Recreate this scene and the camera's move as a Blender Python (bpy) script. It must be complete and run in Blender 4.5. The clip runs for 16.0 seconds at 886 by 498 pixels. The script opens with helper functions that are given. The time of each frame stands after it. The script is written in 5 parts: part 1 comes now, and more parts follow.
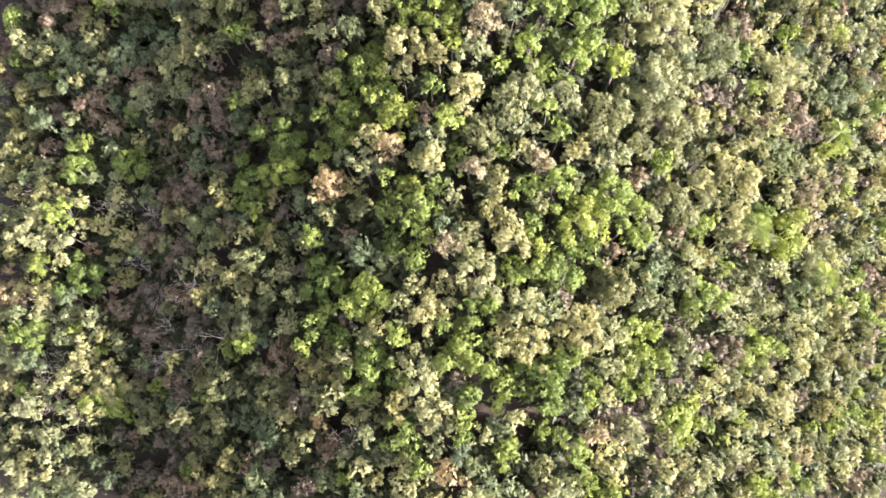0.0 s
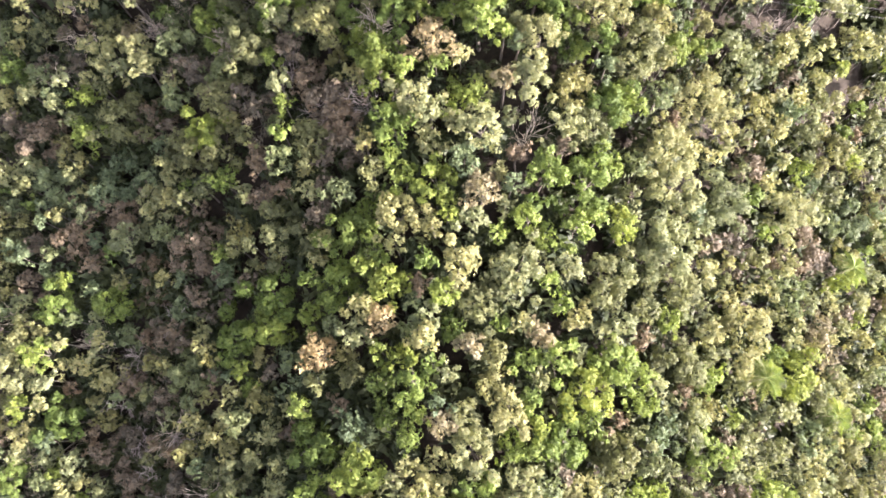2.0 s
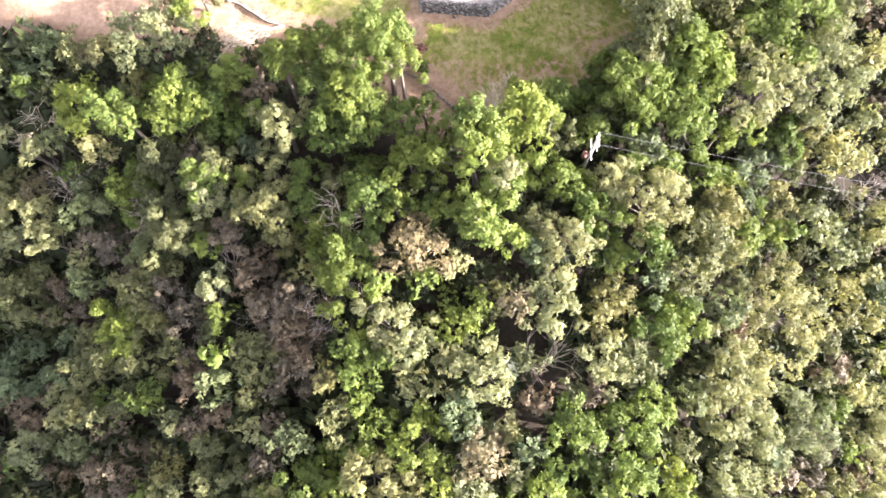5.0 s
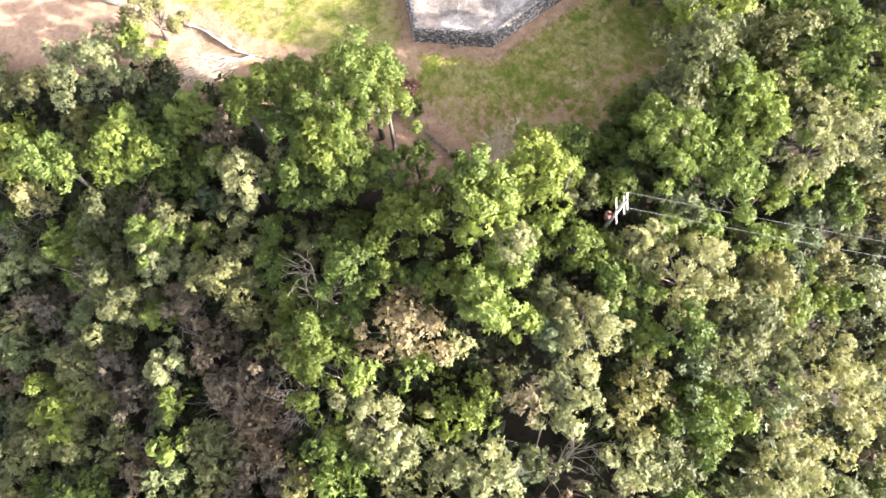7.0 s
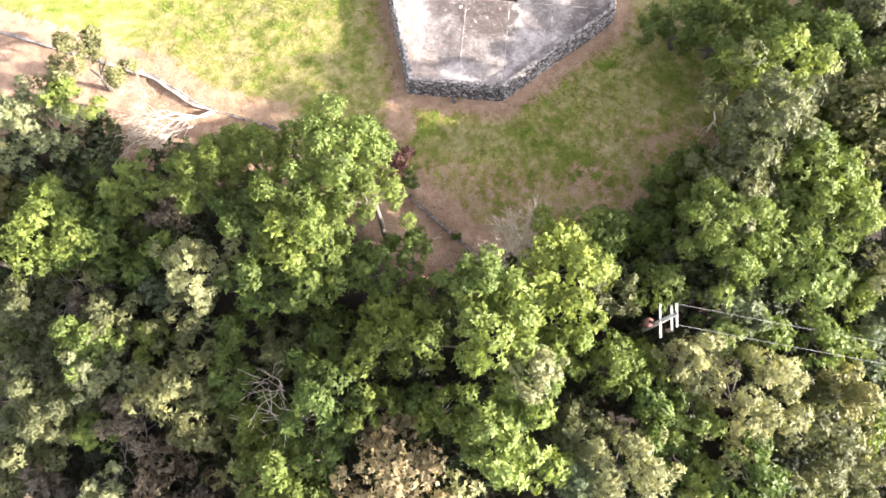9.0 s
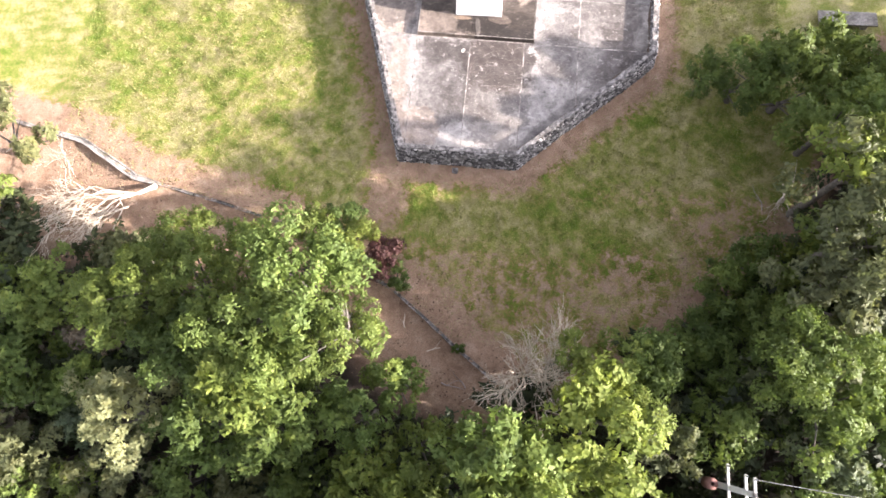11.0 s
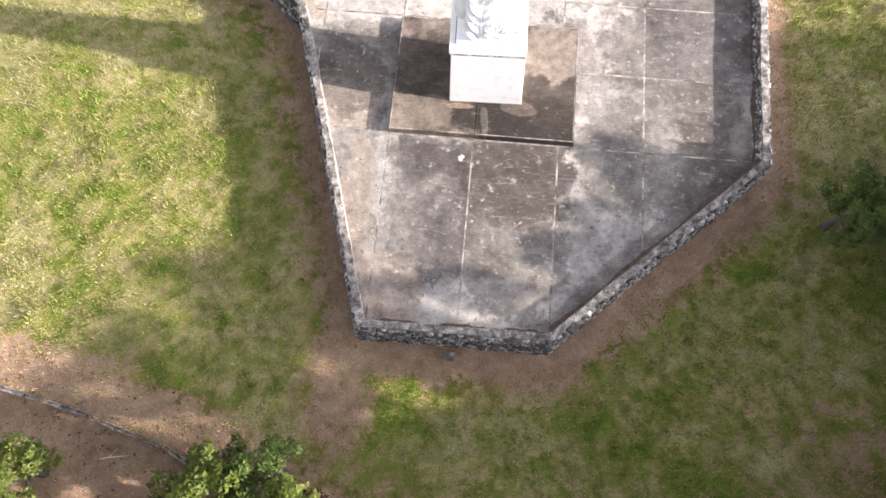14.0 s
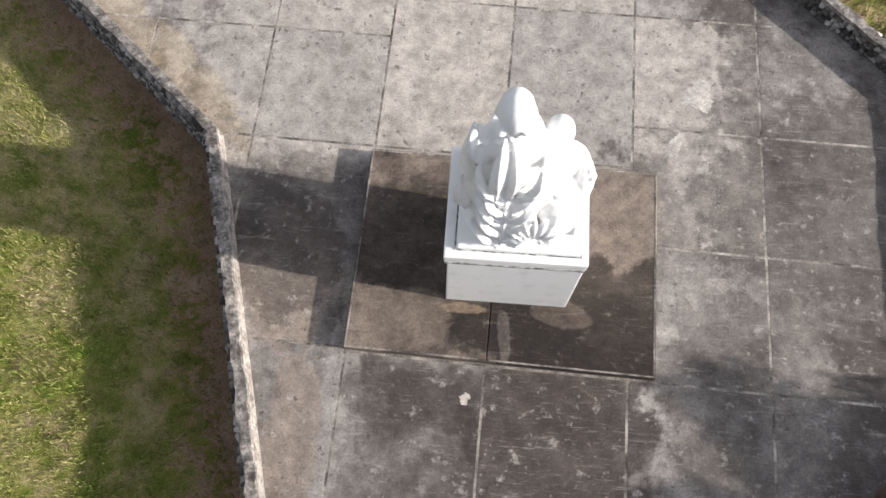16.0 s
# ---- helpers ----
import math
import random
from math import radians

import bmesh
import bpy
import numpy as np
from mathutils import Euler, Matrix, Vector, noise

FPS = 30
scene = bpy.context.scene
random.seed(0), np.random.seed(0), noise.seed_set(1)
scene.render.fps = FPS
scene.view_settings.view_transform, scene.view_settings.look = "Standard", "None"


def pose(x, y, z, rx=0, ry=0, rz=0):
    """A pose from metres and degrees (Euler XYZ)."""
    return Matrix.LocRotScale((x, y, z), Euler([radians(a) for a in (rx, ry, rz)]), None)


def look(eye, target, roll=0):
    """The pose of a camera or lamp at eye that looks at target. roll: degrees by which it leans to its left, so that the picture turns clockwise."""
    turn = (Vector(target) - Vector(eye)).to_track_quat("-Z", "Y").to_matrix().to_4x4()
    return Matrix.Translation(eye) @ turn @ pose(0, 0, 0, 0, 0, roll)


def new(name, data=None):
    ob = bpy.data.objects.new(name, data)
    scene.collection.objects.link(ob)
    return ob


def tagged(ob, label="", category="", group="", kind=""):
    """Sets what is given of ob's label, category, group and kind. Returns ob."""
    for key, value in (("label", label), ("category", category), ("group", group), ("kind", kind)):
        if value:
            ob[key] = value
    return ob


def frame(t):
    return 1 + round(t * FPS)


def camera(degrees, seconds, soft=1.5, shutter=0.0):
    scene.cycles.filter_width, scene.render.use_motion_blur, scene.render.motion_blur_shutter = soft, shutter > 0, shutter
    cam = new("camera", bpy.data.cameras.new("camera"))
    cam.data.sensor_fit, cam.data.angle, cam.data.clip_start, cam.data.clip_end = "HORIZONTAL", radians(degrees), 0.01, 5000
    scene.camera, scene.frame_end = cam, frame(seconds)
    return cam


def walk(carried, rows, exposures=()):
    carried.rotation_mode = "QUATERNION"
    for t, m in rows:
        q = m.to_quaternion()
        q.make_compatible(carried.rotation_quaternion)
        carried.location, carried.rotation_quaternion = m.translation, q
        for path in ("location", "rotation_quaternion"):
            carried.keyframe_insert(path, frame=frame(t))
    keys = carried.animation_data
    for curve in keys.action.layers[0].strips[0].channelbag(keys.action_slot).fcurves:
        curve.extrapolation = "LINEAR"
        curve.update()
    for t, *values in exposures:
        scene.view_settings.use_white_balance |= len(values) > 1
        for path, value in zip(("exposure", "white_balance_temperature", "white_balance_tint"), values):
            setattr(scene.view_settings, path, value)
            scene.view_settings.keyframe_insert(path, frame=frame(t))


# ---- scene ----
cam = camera(70.2, 16.0, soft=1.62)
EXPOSURES = [(0.0, 2.98, 6160, 25.5), (4.0, 3.08, 6110, 25), (7.0, 2.84, 6210, 18.5), (9.0, 2.75, 6180, 20), (11.5, 2.33, 6020, 20.8), (12.5, 2.18, 6070, 20.5), (14.5, 1.63, 6110, 16), (15.3, 1.27, 6080, 14.5), (16.0, 0.73, 6020, 13.5)]
PATH = [
    (0, (4.298, -98.784, 65.484), (4.22, -98.255, 63.557), -4.6),
    (0.5, (4.136, -94.156, 65.831), (4.058, -93.629, 63.904), -4.6),
    (1, (3.889, -88.367, 66.256), (3.812, -87.841, 64.328), -4.5),
    (1.5, (3.624, -82.559, 66.791), (3.548, -82.036, 64.862), -4.4),
    (2, (3.342, -76.925, 67.006), (3.267, -76.402, 65.077), -4.3),
    (2.5, (3.11, -70.986, 65.355), (3.034, -70.471, 63.424), -4.5),
    (3, (2.874, -65.262, 63.116), (2.797, -64.748, 61.185), -4.7),
    (3.5, (2.784, -59.566, 60.776), (2.7, -59.056, 58.844), -5.4),
    (4, (2.74, -54.313, 58.576), (2.651, -53.811, 56.642), -6.0),
    (4.2, (2.694, -52.643, 57.693), (2.603, -52.142, 55.759), -6.3),
    (6.3, (1.535, -43.226, 49.204), (1.469, -42.697, 47.276), -3.1),
    (6.5, (1.527, -42.465, 48.612), (1.461, -41.939, 46.683), -3.2),
    (7, (1.474, -40.542, 46.793), (1.405, -40.011, 44.866), -3.3),
    (7.5, (1.331, -38.338, 45.032), (1.261, -37.808, 43.105), -3.4),
    (8, (1.144, -36.074, 43.246), (1.077, -35.542, 41.319), -3.1),
    (8.5, (0.853, -33.871, 41.477), (0.787, -33.341, 39.55), -2.9),
    (9, (0.645, -31.429, 39.735), (0.58, -30.902, 37.807), -2.9),
    (9.2, (0.485, -30.424, 38.99), (0.424, -29.902, 37.06), -2.5),
    (11.3, (0.322, -21.48, 31.726), (0.236, -20.99, 29.789), -6.1),
    (11.5, (0.242, -20.806, 30.897), (0.159, -20.309, 28.962), -5.7),
    (12, (0.108, -19.083, 28.95), (0.023, -18.581, 27.016), -5.8),
    (12.5, (0.05, -17.374, 27.083), (-0.039, -16.865, 25.151), -6.1),
    (13, (0.079, -15.418, 25.365), (-0.016, -14.917, 23.431), -6.9),
    (13.5, (-0.197, -13.681, 23.366), (-0.277, -13.153, 21.439), -4.8),
    (14, (-0.528, -11.51, 21.583), (-0.588, -10.988, 19.653), -2.9),
    (14.5, (-0.569, -9.449, 19.664), (-0.637, -8.921, 17.736), -3.6),
    (15, (-0.717, -7.537, 17.733), (-0.783, -6.982, 15.812), -3.0),
    (15.5, (-0.786, -5.249, 15.978), (-0.854, -4.683, 14.061), -2.9),
    (16, (-0.941, -2.977, 14.183), (-1.015, -2.406, 12.268), -3.2),
]
walk(cam, [(t, look(eye, target, roll)) for t, eye, target, roll in PATH], exposures=EXPOSURES)

# ---- light ----
SUN_UP, SUN_TO = 19.5, Vector((1.0, -0.12, 0.0)).normalized()
world = bpy.data.worlds.new("world")
scene.world = world
world.use_nodes = True
wn = world.node_tree.nodes
sky = wn.new("ShaderNodeTexSky")
sky.sky_type = "NISHITA"
sky.sun_disc = False
sky.sun_elevation = radians(SUN_UP)
sky.sun_rotation = radians(95)
sky.air_density, sky.dust_density = 0.8, 3.0
wn["Background"].inputs["Strength"].default_value = 0.13
haze = wn.new("ShaderNodeHueSaturation")
haze.inputs["Saturation"].default_value = 0.15
world.node_tree.links.new(sky.outputs[0], haze.inputs["Color"])
world.node_tree.links.new(haze.outputs[0], wn["Background"].inputs["Color"])
sun = new("sun", bpy.data.lights.new("sun", "SUN"))
sun.data.energy = 4.7
sun.data.angle = radians(0.8)
sun.data.color = (1.0, 0.90, 0.74)
to_sun = SUN_TO * math.cos(radians(SUN_UP)) + Vector((0, 0, math.sin(radians(SUN_UP))))
sun.matrix_world = look(tuple(to_sun * 200), (0, 0, 0))


# ---- materials ----
def material(name, rough=0.8):
    m = bpy.data.materials.new(name)
    m.use_nodes = True
    b = m.node_tree.nodes["Principled BSDF"]
    b.inputs["Roughness"].default_value = rough
    b.inputs["Specular IOR Level"].default_value = 0.3
    return m, m.node_tree, b


def node(tree, kind, **values):
    n = tree.nodes.new(kind)
    for key, value in values.items():
        n.inputs[key.replace("_", " ")].default_value = value
    return n


def noise_node(tree, scale, detail=6, rough=0.6, coords=None):
    n = node(tree, "ShaderNodeTexNoise", Scale=scale, Detail=detail, Roughness=rough)
    if coords is None:
        coords = tree.nodes.new("ShaderNodeTexCoord").outputs["Object"]
    tree.links.new(coords, n.inputs["Vector"])
    return n


def ramp(tree, source, stops):
    r = tree.nodes.new("ShaderNodeValToRGB")
    e = r.color_ramp.elements
    while len(e) < len(stops):
        e.new(0.5)
    for el, (at, col) in zip(e, stops):
        el.position, el.color = at, (*col, 1) if len(col) == 3 else col
    tree.links.new(source, r.inputs[0])
    return r


def mix(tree, fac, a, b, mode="MIX"):
    n = tree.nodes.new("ShaderNodeMix")
    n.data_type, n.blend_type = "RGBA", mode
    for sock, val in ((n.inputs[0], fac), (n.inputs[6], a), (n.inputs[7], b)):
        if isinstance(val, (int, float)):
            sock.default_value = val
        elif isinstance(val, tuple):
            sock.default_value = (*val, 1)
        else:
            tree.links.new(val, sock)
    return n.outputs[2]


def bump(tree, bsdf, height, strength, distance):
    n = node(tree, "ShaderNodeBump", Strength=strength, Distance=distance)
    tree.links.new(height, n.inputs["Height"])
    tree.links.new(n.outputs[0], bsdf.inputs["Normal"])


def leaf_material(name, dark, mid, light, glow=0.36):
    """Leaves: tint by leaf, by clump and by tree, light passing through."""
    m, t, b = material(name, 0.6)
    b.inputs["Specular IOR Level"].default_value = 0.2
    geo = t.nodes.new("ShaderNodeNewGeometry")
    leaf = ramp(t, geo.outputs["Random Per Island"], [(0.0, tuple(0.35 * a + 0.65 * c for a, c in zip(dark, mid))), (0.5, mid), (1.0, tuple(0.3 * a + 0.7 * c for a, c in zip(light, mid)))])
    big = noise_node(t, 0.33, 3, 0.5, geo.outputs["Position"])
    tone = ramp(t, big.outputs["Fac"], [(0.3, (0.72, 0.70, 0.70)), (0.7, (1.16, 1.10, 1.02))])
    col = mix(t, 1.0, leaf.outputs[0], tone.outputs[0], "MULTIPLY")
    clump = noise_node(t, 1.5, 4, 0.6, geo.outputs["Position"])
    fresh = ramp(t, clump.outputs["Fac"], [(0.33, (0.70, 0.73, 0.72)), (0.5, (1, 1, 1)), (0.68, (1.22, 1.13, 0.96))])
    col = mix(t, 1.0, col, fresh.outputs[0], "MULTIPLY")
    info = t.nodes.new("ShaderNodeObjectInfo")
    own = t.nodes.new("ShaderNodeAttribute")
    own.attribute_name = "tree_tint"
    both = node(t, "ShaderNodeMath")
    both.operation = "ADD"
    t.links.new(info.outputs["Random"], both.inputs[0])
    t.links.new(own.outputs["Fac"], both.inputs[1])
    turn = node(t, "ShaderNodeMath")
    turn.operation = "FRACT"
    t.links.new(both.outputs[0], turn.inputs[0])
    each = ramp(t, turn.outputs[0], [(0.0, (0.68, 0.72, 0.74)), (0.35, (0.92, 0.93, 0.93)), (0.65, (1.06, 1.02, 0.96)), (1.0, (1.17, 1.06, 0.92))])
    col = mix(t, 1.0, col, each.outputs[0], "MULTIPLY")
    t.links.new(col, b.inputs["Base Color"])
    tr = t.nodes.new("ShaderNodeBsdfTranslucent")
    t.links.new(mix(t, 1.0, col, (1.1, 1.12, 0.78), "MULTIPLY"), tr.inputs["Color"])
    ms = node(t, "ShaderNodeMixShader")
    ms.inputs[0].default_value = glow
    t.links.new(b.outputs[0], ms.inputs[1])
    t.links.new(tr.outputs[0], ms.inputs[2])
    t.links.new(ms.outputs[0], t.nodes["Material Output"].inputs[0])
    return m


LEAF = {
    "green": leaf_material("green_leaves", (0.054, 0.088, 0.022), (0.108, 0.162, 0.040), (0.200, 0.250, 0.080)),
    "lime": leaf_material("lime_leaves", (0.076, 0.120, 0.026), (0.156, 0.220, 0.054), (0.285, 0.342, 0.112)),
    "olive": leaf_material("olive_leaves", (0.078, 0.094, 0.048), (0.138, 0.157, 0.074), (0.230, 0.245, 0.130)),
    "teal": leaf_material("blue_green_leaves", (0.060, 0.090, 0.050), (0.115, 0.158, 0.086), (0.200, 0.245, 0.150)),
    "brown": leaf_material("dry_brown_leaves", (0.068, 0.060, 0.045), (0.122, 0.106, 0.079), (0.200, 0.174, 0.130), 0.15),
    "silver": leaf_material("silver_green_leaves", (0.124, 0.146, 0.076), (0.212, 0.242, 0.128), (0.315, 0.348, 0.208)),
    "beige": leaf_material("beige_leaves", (0.136, 0.122, 0.076), (0.236, 0.210, 0.130), (0.345, 0.310, 0.205)),
    "purple": leaf_material("purple_leaves", (0.030, 0.016, 0.019), (0.062, 0.031, 0.034), (0.110, 0.062, 0.057), 0.2),
    # Near-black so gaps between crowns look deeply shaded: shade put into the colour.
    "under": leaf_material("painted_shade_leaves", (0.022, 0.031, 0.014), (0.036, 0.050, 0.022), (0.060, 0.080, 0.036), 0.15),
}


def bark_material(name, a, b2):
    m, t, b = material(name, 0.9)
    n = noise_node(t, 9, 6)
    t.links.new(ramp(t, n.outputs["Fac"], [(0.3, a), (0.7, b2)]).outputs[0], b.inputs["Base Color"])
    bump(t, b, n.outputs["Fac"], 0.6, 0.02)
    return m


BARK = bark_material("bark", (0.05, 0.042, 0.034), (0.15, 0.132, 0.11))
DEAD = bark_material("bleached_wood", (0.36, 0.30, 0.225), (0.64, 0.56, 0.45))
GREYWOOD = bark_material("grey_twigs", (0.20, 0.17, 0.15), (0.38, 0.33, 0.30))


def cloud(t, p, rag, col, place, tint, strength):
    """A ragged-edged patch of colour: place is its middle, half-widths and turn."""
    x, y, rx, ry, turn = place
    m = t.nodes.new("ShaderNodeMapping")
    m.vector_type = "TEXTURE"
    m.inputs["Location"].default_value = (x, y, 0)
    m.inputs["Rotation"].default_value = (0, 0, turn)
    m.inputs["Scale"].default_value = (rx * 1.6, ry * 1.6, 1000)
    t.links.new(p, m.inputs[0])
    g = t.nodes.new("ShaderNodeTexGradient")
    g.gradient_type = "SPHERICAL"
    t.links.new(m.outputs[0], g.inputs[0])
    k = node(t, "ShaderNodeMath")
    k.operation = "MULTIPLY_ADD"
    t.links.new(rag, k.inputs[0])
    k.inputs[1].default_value = 1.5
    t.links.new(g.outputs["Fac"], k.inputs[2])
    r = ramp(t, k.outputs[0], [(0.0, (0, 0, 0)), (1.0, (strength,) * 3)])
    r.color_ramp.elements[0].position, r.color_ramp.elements[1].position = 0.80, 1.42
    r.color_ramp.interpolation = "EASE"
    lim = node(t, "ShaderNodeMath")
    lim.operation = "MULTIPLY"
    t.links.new(r.outputs[0], lim.inputs[0])
    on = ramp(t, g.outputs["Fac"], [(0.0, (0, 0, 0)), (0.12, (1, 1, 1))])
    t.links.new(on.outputs[0], lim.inputs[1])
    return mix(t, lim.outputs[0], col, tint)


def concrete(name, dark, mid, light, patch, scale=0.55, flecks=0.6, blotches=()):
    """Weathered concrete: broad stains, mottling, pale flecks and scratches, fine grain."""
    m, t, b = material(name, 0.85)
    geo = t.nodes.new("ShaderNodeNewGeometry")
    p = geo.outputs["Position"]
    broad = noise_node(t, scale, 12, 0.72, p)
    base = ramp(t, broad.outputs["Fac"], [(0.38, dark), (0.5, mid), (0.63, light)])
    mot = noise_node(t, scale * 4.5, 14, 0.78, p)
    mottle = ramp(t, mot.outputs["Fac"], [(0.36, (0.60, 0.58, 0.57)), (0.5, (1.04, 1.03, 1.02)), (0.62, (1.48, 1.46, 1.43))])
    col = base.outputs[0]
    if blotches:
        rag = noise_node(t, 1.3, 12, 0.66, p).outputs["Fac"]
    for place, tint, strength in blotches:
        col = cloud(t, p, rag, col, place, tint, strength)
    col = mix(t, 0.8, col, mottle.outputs[0], "MULTIPLY")
    fl = noise_node(t, 3.6, 14, 0.70, p)
    fleck = ramp(t, fl.outputs["Fac"], [(0.575, (0, 0, 0)), (0.70, (1, 1, 1))])
    col = mix(t, mix(t, 1 - flecks, fleck.outputs[0], (0, 0, 0)), col, patch)
    pit = noise_node(t, 5.5, 12, 0.68, p)
    pits = ramp(t, pit.outputs["Fac"], [(0.35, (1, 1, 1)), (0.41, (0, 0, 0))])
    col = mix(t, mix(t, 1 - flecks, pits.outputs[0], (0, 0, 0)), col, tuple(0.8 * k for k in dark))
    for turn, stretch, at in ((0.5, 7.0, 0.625), (-0.7, 9.0, 0.635), (1.5, 8.0, 0.63), (0.2, 14.0, 0.62), (-1.1, 16.0, 0.625)):
        streak = node(t, "ShaderNodeMapping")
        streak.inputs["Rotation"].default_value = (0, 0, turn)
        streak.inputs["Scale"].default_value = (1.0, stretch, 1.0) if stretch < 10 else (2.2, stretch * 1.8, 1.0)
        t.links.new(p, streak.inputs[0])
        sn = noise_node(t, 0.9, 10, 0.72, streak.outputs[0])
        mark = ramp(t, sn.outputs["Fac"], [(at - 0.03, (0, 0, 0)), (at + 0.03, (1, 1, 1))])
        col = mix(t, mix(t, 1 - (0.36 if stretch < 10 else 0.2) * flecks, mark.outputs[0], (0, 0, 0)), col, patch)
    fine = noise_node(t, 21, 8, 0.75, p)
    grain = ramp(t, fine.outputs["Fac"], [(0.3, (0.55, 0.55, 0.55)), (0.64, (1.26, 1.25, 1.23))])
    col = mix(t, 0.85, col, grain.outputs[0], "MULTIPLY")
    info = t.nodes.new("ShaderNodeObjectInfo")
    each = ramp(t, info.outputs["Random"], [(0.0, (0.88, 0.88, 0.89)), (1.0, (1.13, 1.11, 1.09))])
    col = mix(t, 1.0, col, each.outputs[0], "MULTIPLY")
    t.links.new(col, b.inputs["Base Color"])
    bump(t, b, fine.outputs["Fac"], 0.35, 0.01)
    return m


# The darkest tone serves algae stains and shade painted on the floor.
PALE, TAN, ALGAE_AND_SHADE = (0.345, 0.325, 0.303), (0.260, 0.216, 0.182), (0.058, 0.050, 0.046)
FLOOR_STAINS_AND_SHADE = [
    ((0.7, -7.8, 2.3, 0.9, 0.0), PALE, 0.85), ((10.0, -0.3, 0.9, 0.9, 0.3), PALE, 0.9), ((3.6, -1.9, 0.7, 0.6, 0.0), PALE, 0.8),
    ((-3.6, -4.2, 0.35, 3.4, -0.03), PALE, 0.6), ((4.6, -5.4, 1.2, 1.3, 0.3), PALE, 0.3), ((-1.8, 6.6, 5.2, 2.6, 0.0), PALE, 0.8),
    ((-3.0, -7.2, 0.9, 1.0, 0.0), TAN, 0.8), ((-4.5, -5.4, 0.5, 3.4, 0.0), TAN, 0.7), ((-5.0, 0.4, 0.9, 1.3, 0.0), TAN, 0.6), ((-9.2, 5.9, 2.4, 0.6, -0.75), (0.34, 0.27, 0.16), 0.35),
    # Dark at (-5.2, 0.9) and (-4.9, 2.0): the pedestal's cast shadow painted in.
    ((1.3, -5.0, 1.5, 2.4, 0.0), ALGAE_AND_SHADE, 0.55), ((-2.0, -4.6, 1.3, 2.0, 0.0), ALGAE_AND_SHADE, 0.42), ((-2.2, -2.2, 1.0, 0.6, 0.0), ALGAE_AND_SHADE, 0.55), ((6.0, -1.6, 2.2, 1.7, 0.2), ALGAE_AND_SHADE, 0.5), ((8.6, -0.6, 1.0, 1.6, 0.0), ALGAE_AND_SHADE, 0.55), ((-5.2, 0.9, 1.0, 1.3, 0.0), ALGAE_AND_SHADE, 0.6), ((8.2, 0.2, 1.0, 1.0, 0.0), ALGAE_AND_SHADE, 0.7), ((0.4, -2.2, 2.4, 0.6, 0.0), ALGAE_AND_SHADE, 0.7), ((1.4, -2.6, 1.6, 1.6, 0.0), (0.044, 0.035, 0.031), 0.7),
    ((6.4, 1.6, 2.6, 1.4, 0.1), PALE, 0.2), ((7.6, 3.2, 2.4, 1.9, 0.5), ALGAE_AND_SHADE, 0.6), ((6.2, -4.9, 4.6, 0.3, 0.73), ALGAE_AND_SHADE, 0.4), ((-4.9, 2.0, 1.3, 1.1, 0.0), ALGAE_AND_SHADE, 0.5),
]
SLAB_STAINS_AND_SHADE = [
    # (-2.2, 1.3) paints in the pedestal's shadow; the others mix stain with painted shade.
    ((2.0, -0.75, 2.0, 0.8, 0.0), (0.018, 0.014, 0.012), 0.95), ((0.4, -0.55, 1.6, 0.5, 0.0), (0.022, 0.018, 0.015), 0.9), ((2.7, 0.5, 1.0, 1.0, 0.0), (0.034, 0.027, 0.021), 0.8), ((-2.2, 1.3, 1.2, 1.1, 0.0), (0.035, 0.029, 0.023), 0.75),
    ((1.25, -0.16, 0.5, 0.2, -0.15), (0.24, 0.19, 0.155), 0.25), ((-0.9, -0.18, 0.4, 0.10, 0.0), (0.28, 0.21, 0.15), 0.5), ((0.0, -0.70, 0.10, 0.45, 0.1), (0.30, 0.27, 0.24), 0.2),
    # (2.6, 2.3) paints the slab's sunlit corner tan.
    ((2.6, 2.3, 0.9, 1.0, 0.0), (0.24, 0.198, 0.165), 0.6), ((-2.4, -0.6, 1.0, 0.6, 0.0), (0.20, 0.166, 0.139), 0.45),
]
FLOOR_MAT = concrete("stained_concrete", (0.086, 0.077, 0.072), (0.186, 0.174, 0.165), (0.340, 0.322, 0.304), (0.45, 0.425, 0.395), 0.42, 0.75, FLOOR_STAINS_AND_SHADE)
SLAB_MAT = concrete("brown_concrete", (0.044, 0.036, 0.031), (0.114, 0.093, 0.078), (0.200, 0.167, 0.143), (0.36, 0.31, 0.27), 0.6, 0.3, SLAB_STAINS_AND_SHADE)
COPING_MAT = concrete("coping_concrete", (0.04, 0.037, 0.035), (0.145, 0.136, 0.128), (0.34, 0.32, 0.305), (0.50, 0.47, 0.44), 3.4, 0.6)
JOINT_MAT = concrete("pale_mortar", (0.05, 0.045, 0.041), (0.17, 0.157, 0.145), (0.34, 0.32, 0.30), (0.42, 0.40, 0.375), 1.4)
GUTTER_MAT = concrete("gutter_concrete", (0.13, 0.12, 0.108), (0.23, 0.215, 0.195), (0.34, 0.325, 0.30), (0.42, 0.40, 0.37), 1.2)


